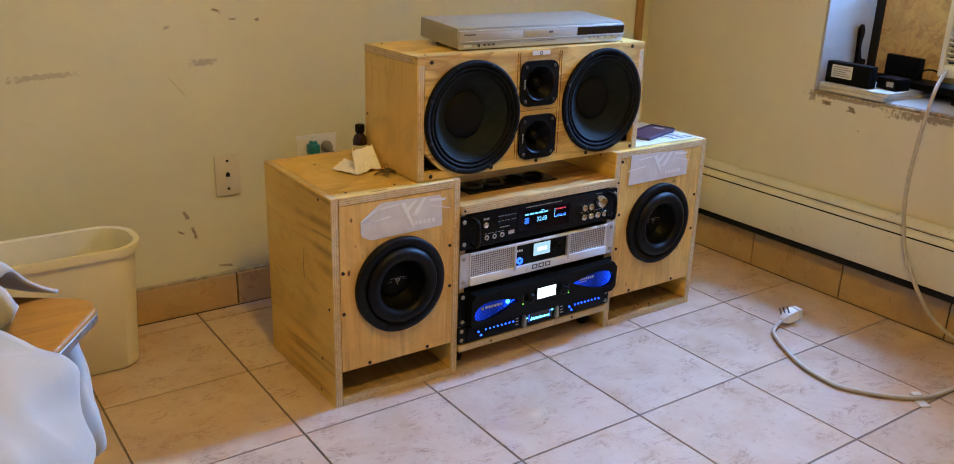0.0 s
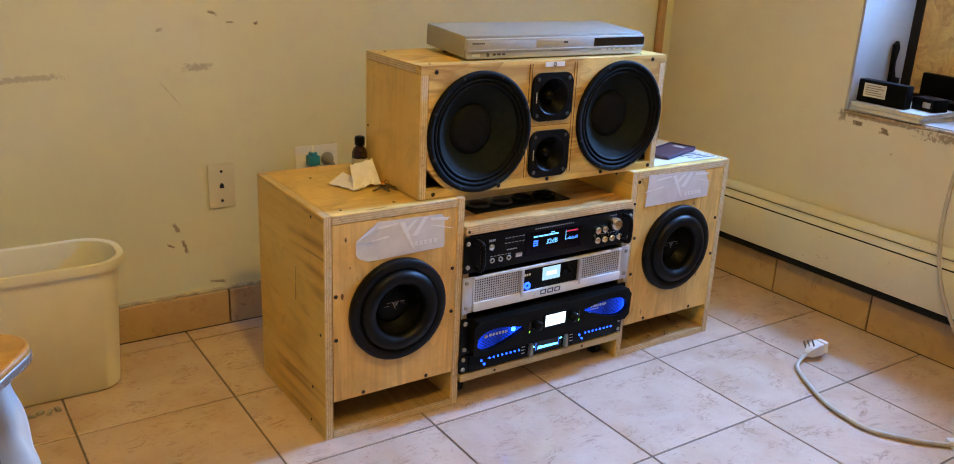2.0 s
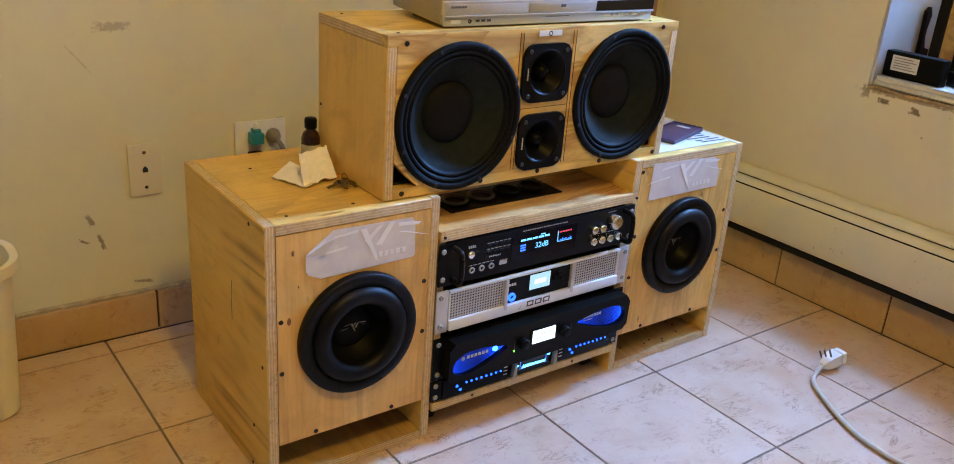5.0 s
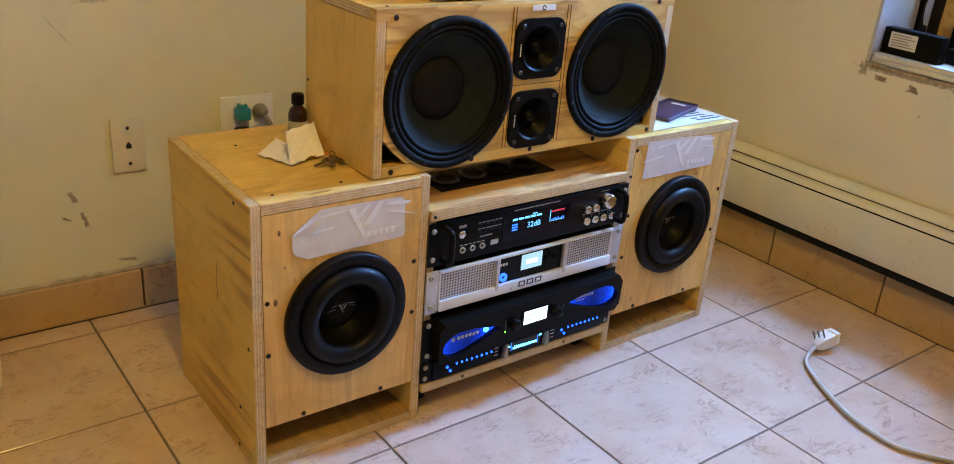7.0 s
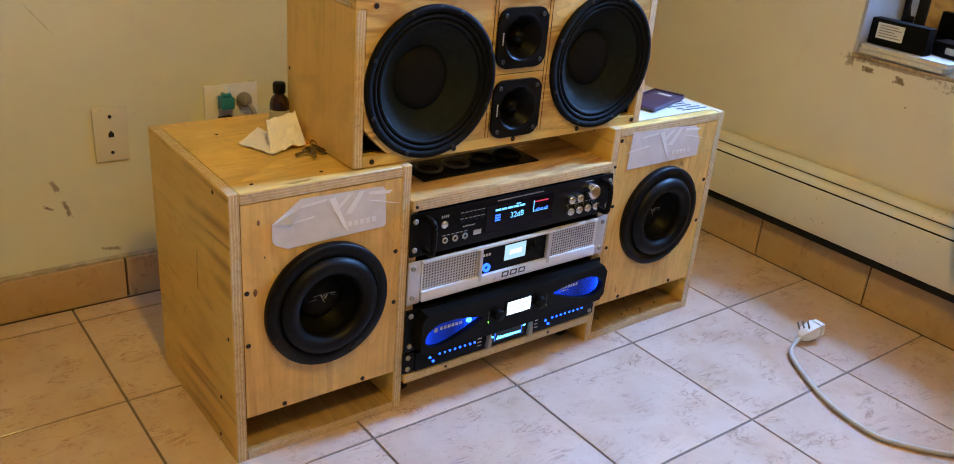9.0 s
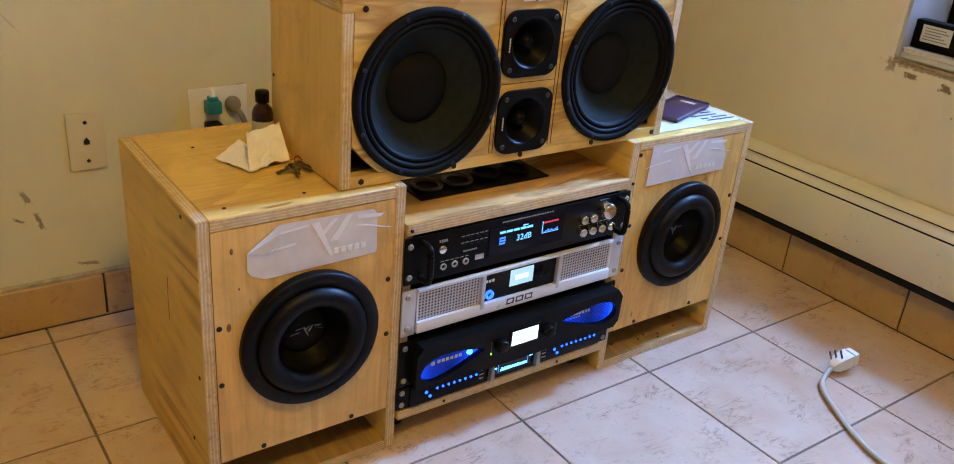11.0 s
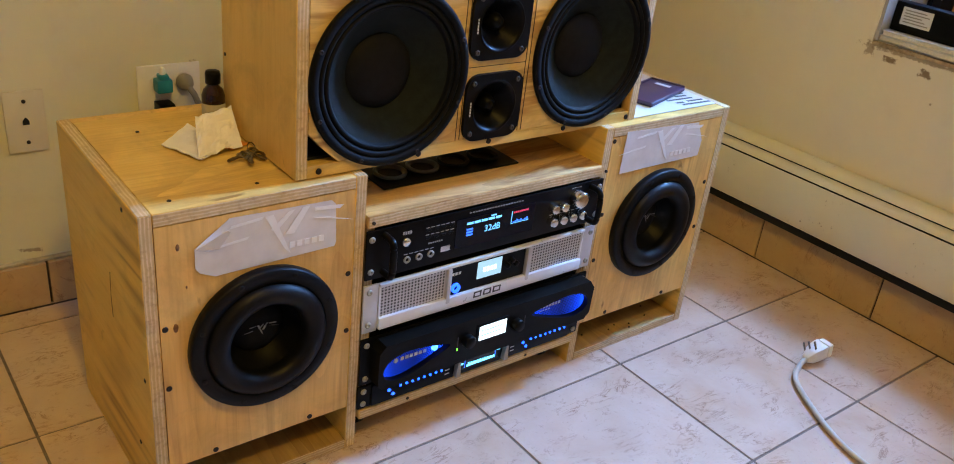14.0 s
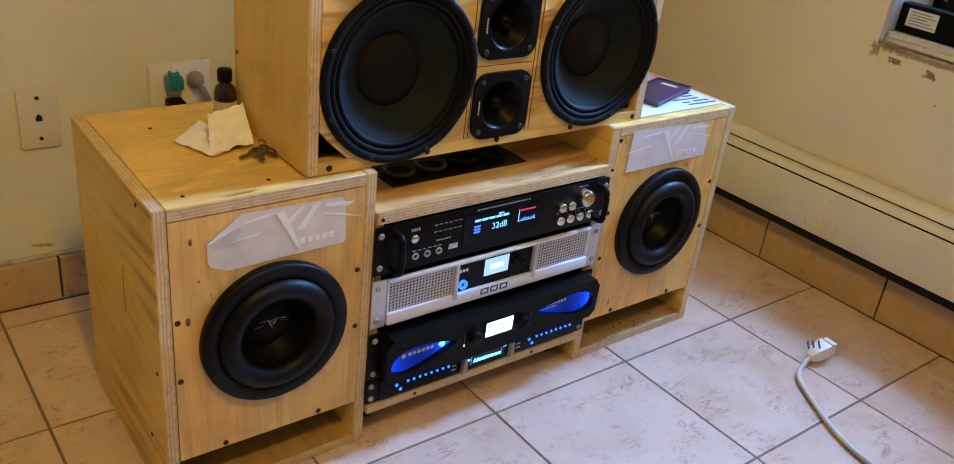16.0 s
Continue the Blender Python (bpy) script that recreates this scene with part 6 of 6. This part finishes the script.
part("cord", tube([(2.700, 1.535, 0.690), (2.650, 1.515, 0.684), (2.588, 1.494, 0.665), (2.560, 1.490, 0.61), (2.545, 1.494, 0.50), (2.530, 1.490, 0.40), (2.522, 1.476, 0.31), (2.520, 1.446, 0.21), (2.535, 1.385, 0.10), (2.550, 1.330, 0.045), (2.560, 1.25, 0.012), (2.53, 1.20, 0.0075), (2.44, 1.168, 0.0068),
                   (2.343, 1.173, 0.0068), (2.208, 1.197, 0.0068), (2.109, 1.307, 0.0068), (2.100, 1.38, 0.0068), (2.116, 1.450, 0.0068), (2.157, 1.530, 0.0068), (2.205, 1.600, 0.0085), (2.252, 1.624, 0.012), (2.282, 1.630, 0.014)], 0.0052, 10, 8), cable_mat, ac, "dirty white power cord trailing over the floor")
PM = pose(2.282, 1.630, 0.006, 0, -8, -6)
plug = part("plug", moved(smooth_by(merge(loft_body(((-0.004, 0.007, 0.004, 0.016), (0.010, 0.013, 0.0, 0.027), (0.034, 0.016, 0.0, 0.031), (0.048, 0.016, 0.002, 0.031))), box(0.044, 0.056, -0.019, 0.010, 0.004, 0.034, 0.003))), PM), white_plastic, ac, "white moulded plug lying on its side")
for px, py in ((0.012, 0.004), (0.018, -0.006), (0.004, 0.010)):
    part("prong", moved(box(px - 0.0022, px + 0.0022, py - 0.0007, py + 0.0007, -0.002, 0.018, 0.0003, 1), PM @ pose(0, 0, 0.026, -14, -12, 0)), key_steel, plug)
part("tape", moved(smooth_by(merge(box(-0.012, 0.012, -0.009, 0.009, 0.0, 0.0145, 0.003), box(-0.010, 0.014, -0.040, -0.006, 0.0005, 0.0025, 0.0006))), pose(2.215, 1.203, 0.0006, 0, 0, -30)), white_sheet, ac, "white tape tag")

# grit in the slot port
rnd = random.Random(5)
single("port_grit", merge(*[moved(box(-0.002, 0.002, -0.0015, 0.0015, 0, 0.0025, 0.0006, 1), pose(rnd.uniform(1.90, 2.12), rnd.uniform(FY + 0.01, FY + 0.10), T + 0.0003, 0, 0, rnd.uniform(0, 180))) for _ in range(16)]),
       screw_black, "dark crumbs lying in the slot of a plywood box", "debris", kind="stuff")

# crumbs by the bin
single("plaster_crumb", smooth_by(merge(*[moved(box(-0.008, 0.008, -0.005, 0.005, 0, 0.008, 0.002), pose(0.545 + 0.017 * i, 2.262 + 0.006 * (i % 2), 0.0005, 0, 0, 35 * i)) for i in range(4)])), bottle_label, "crumbs of dirty plaster on the floor by the bin", "debris")

# ---- floor and skirting pieces ----
floor = thing("floor", (0.943, 1.499, 0), "glazed beige marble-look floor tiles with dark joints", "floor", kind="structure")
part("grout_bed", box(WL - 0.1, WR + 0.4, WF - 0.1, WB + 0.1, -0.06, -0.0022), grout, floor)
PX, PYT, GAP = 0.331, 0.324, 0.0046


def piece(name, x0, x1, y0, y1, z0, z1, bev, material, parent, store={}):
    k = (round(x1 - x0, 4), round(y1 - y0, 4), round(z1 - z0, 4), material.name)
    if k not in store:
        bm = box(-(x1 - x0) / 2, (x1 - x0) / 2, -(y1 - y0) / 2, (y1 - y0) / 2, 0, z1 - z0, bev, 1)
        me = bpy.data.meshes.new(name)
        bm.to_mesh(me)
        bm.free()
        me.materials.append(material)
        store[k] = me
    ob = new(name, store[k])
    ob.parent = parent
    ob.location = Vector(((x0 + x1) / 2, (y0 + y1) / 2, z0)) - origin(parent)
    return ob


for i in range(-8, 6):
    for j in range(-12, 5):
        x0, y0 = 0.943 + i * PX + GAP / 2, 1.499 + j * PYT + GAP / 2
        x1, y1 = x0 + PX - GAP, y0 + PYT - GAP
        x0, x1, y0, y1 = max(x0, WL), min(x1, WR - 0.009), max(y0, WF), min(y1, WB - 0.013)
        if x1 - x0 > 0.02 and y1 - y0 > 0.02:
            piece("tile", x0, x1, y0, y1, -0.008, 0.0, 0.0006, tile_mat, floor)
for i in range(-9, 5):
    x0 = 1.062 + i * PX
    x0, x1 = max(x0 + 0.0022, WL), min(x0 + PX - 0.0022, WR - 0.012)
    if x1 > x0 + 0.02:
        piece("tile", x0, x1, WB - 0.020, WB - 0.0105, 0.0006, 0.092, 0.001, skirt_mat, skirt_n)
for j in range(-13, 4):
    y0 = 1.663 + j * 0.3235
    y0, y1 = max(y0 + 0.0022, WF), min(y0 + 0.3235 - 0.0022, WB - 0.021)
    if y1 > y0 + 0.02:
        piece("tile", WR - 0.015, WR - 0.0085, y0, y1, 0.0006, 0.107, 0.001, skirt_mat, skirt_e)
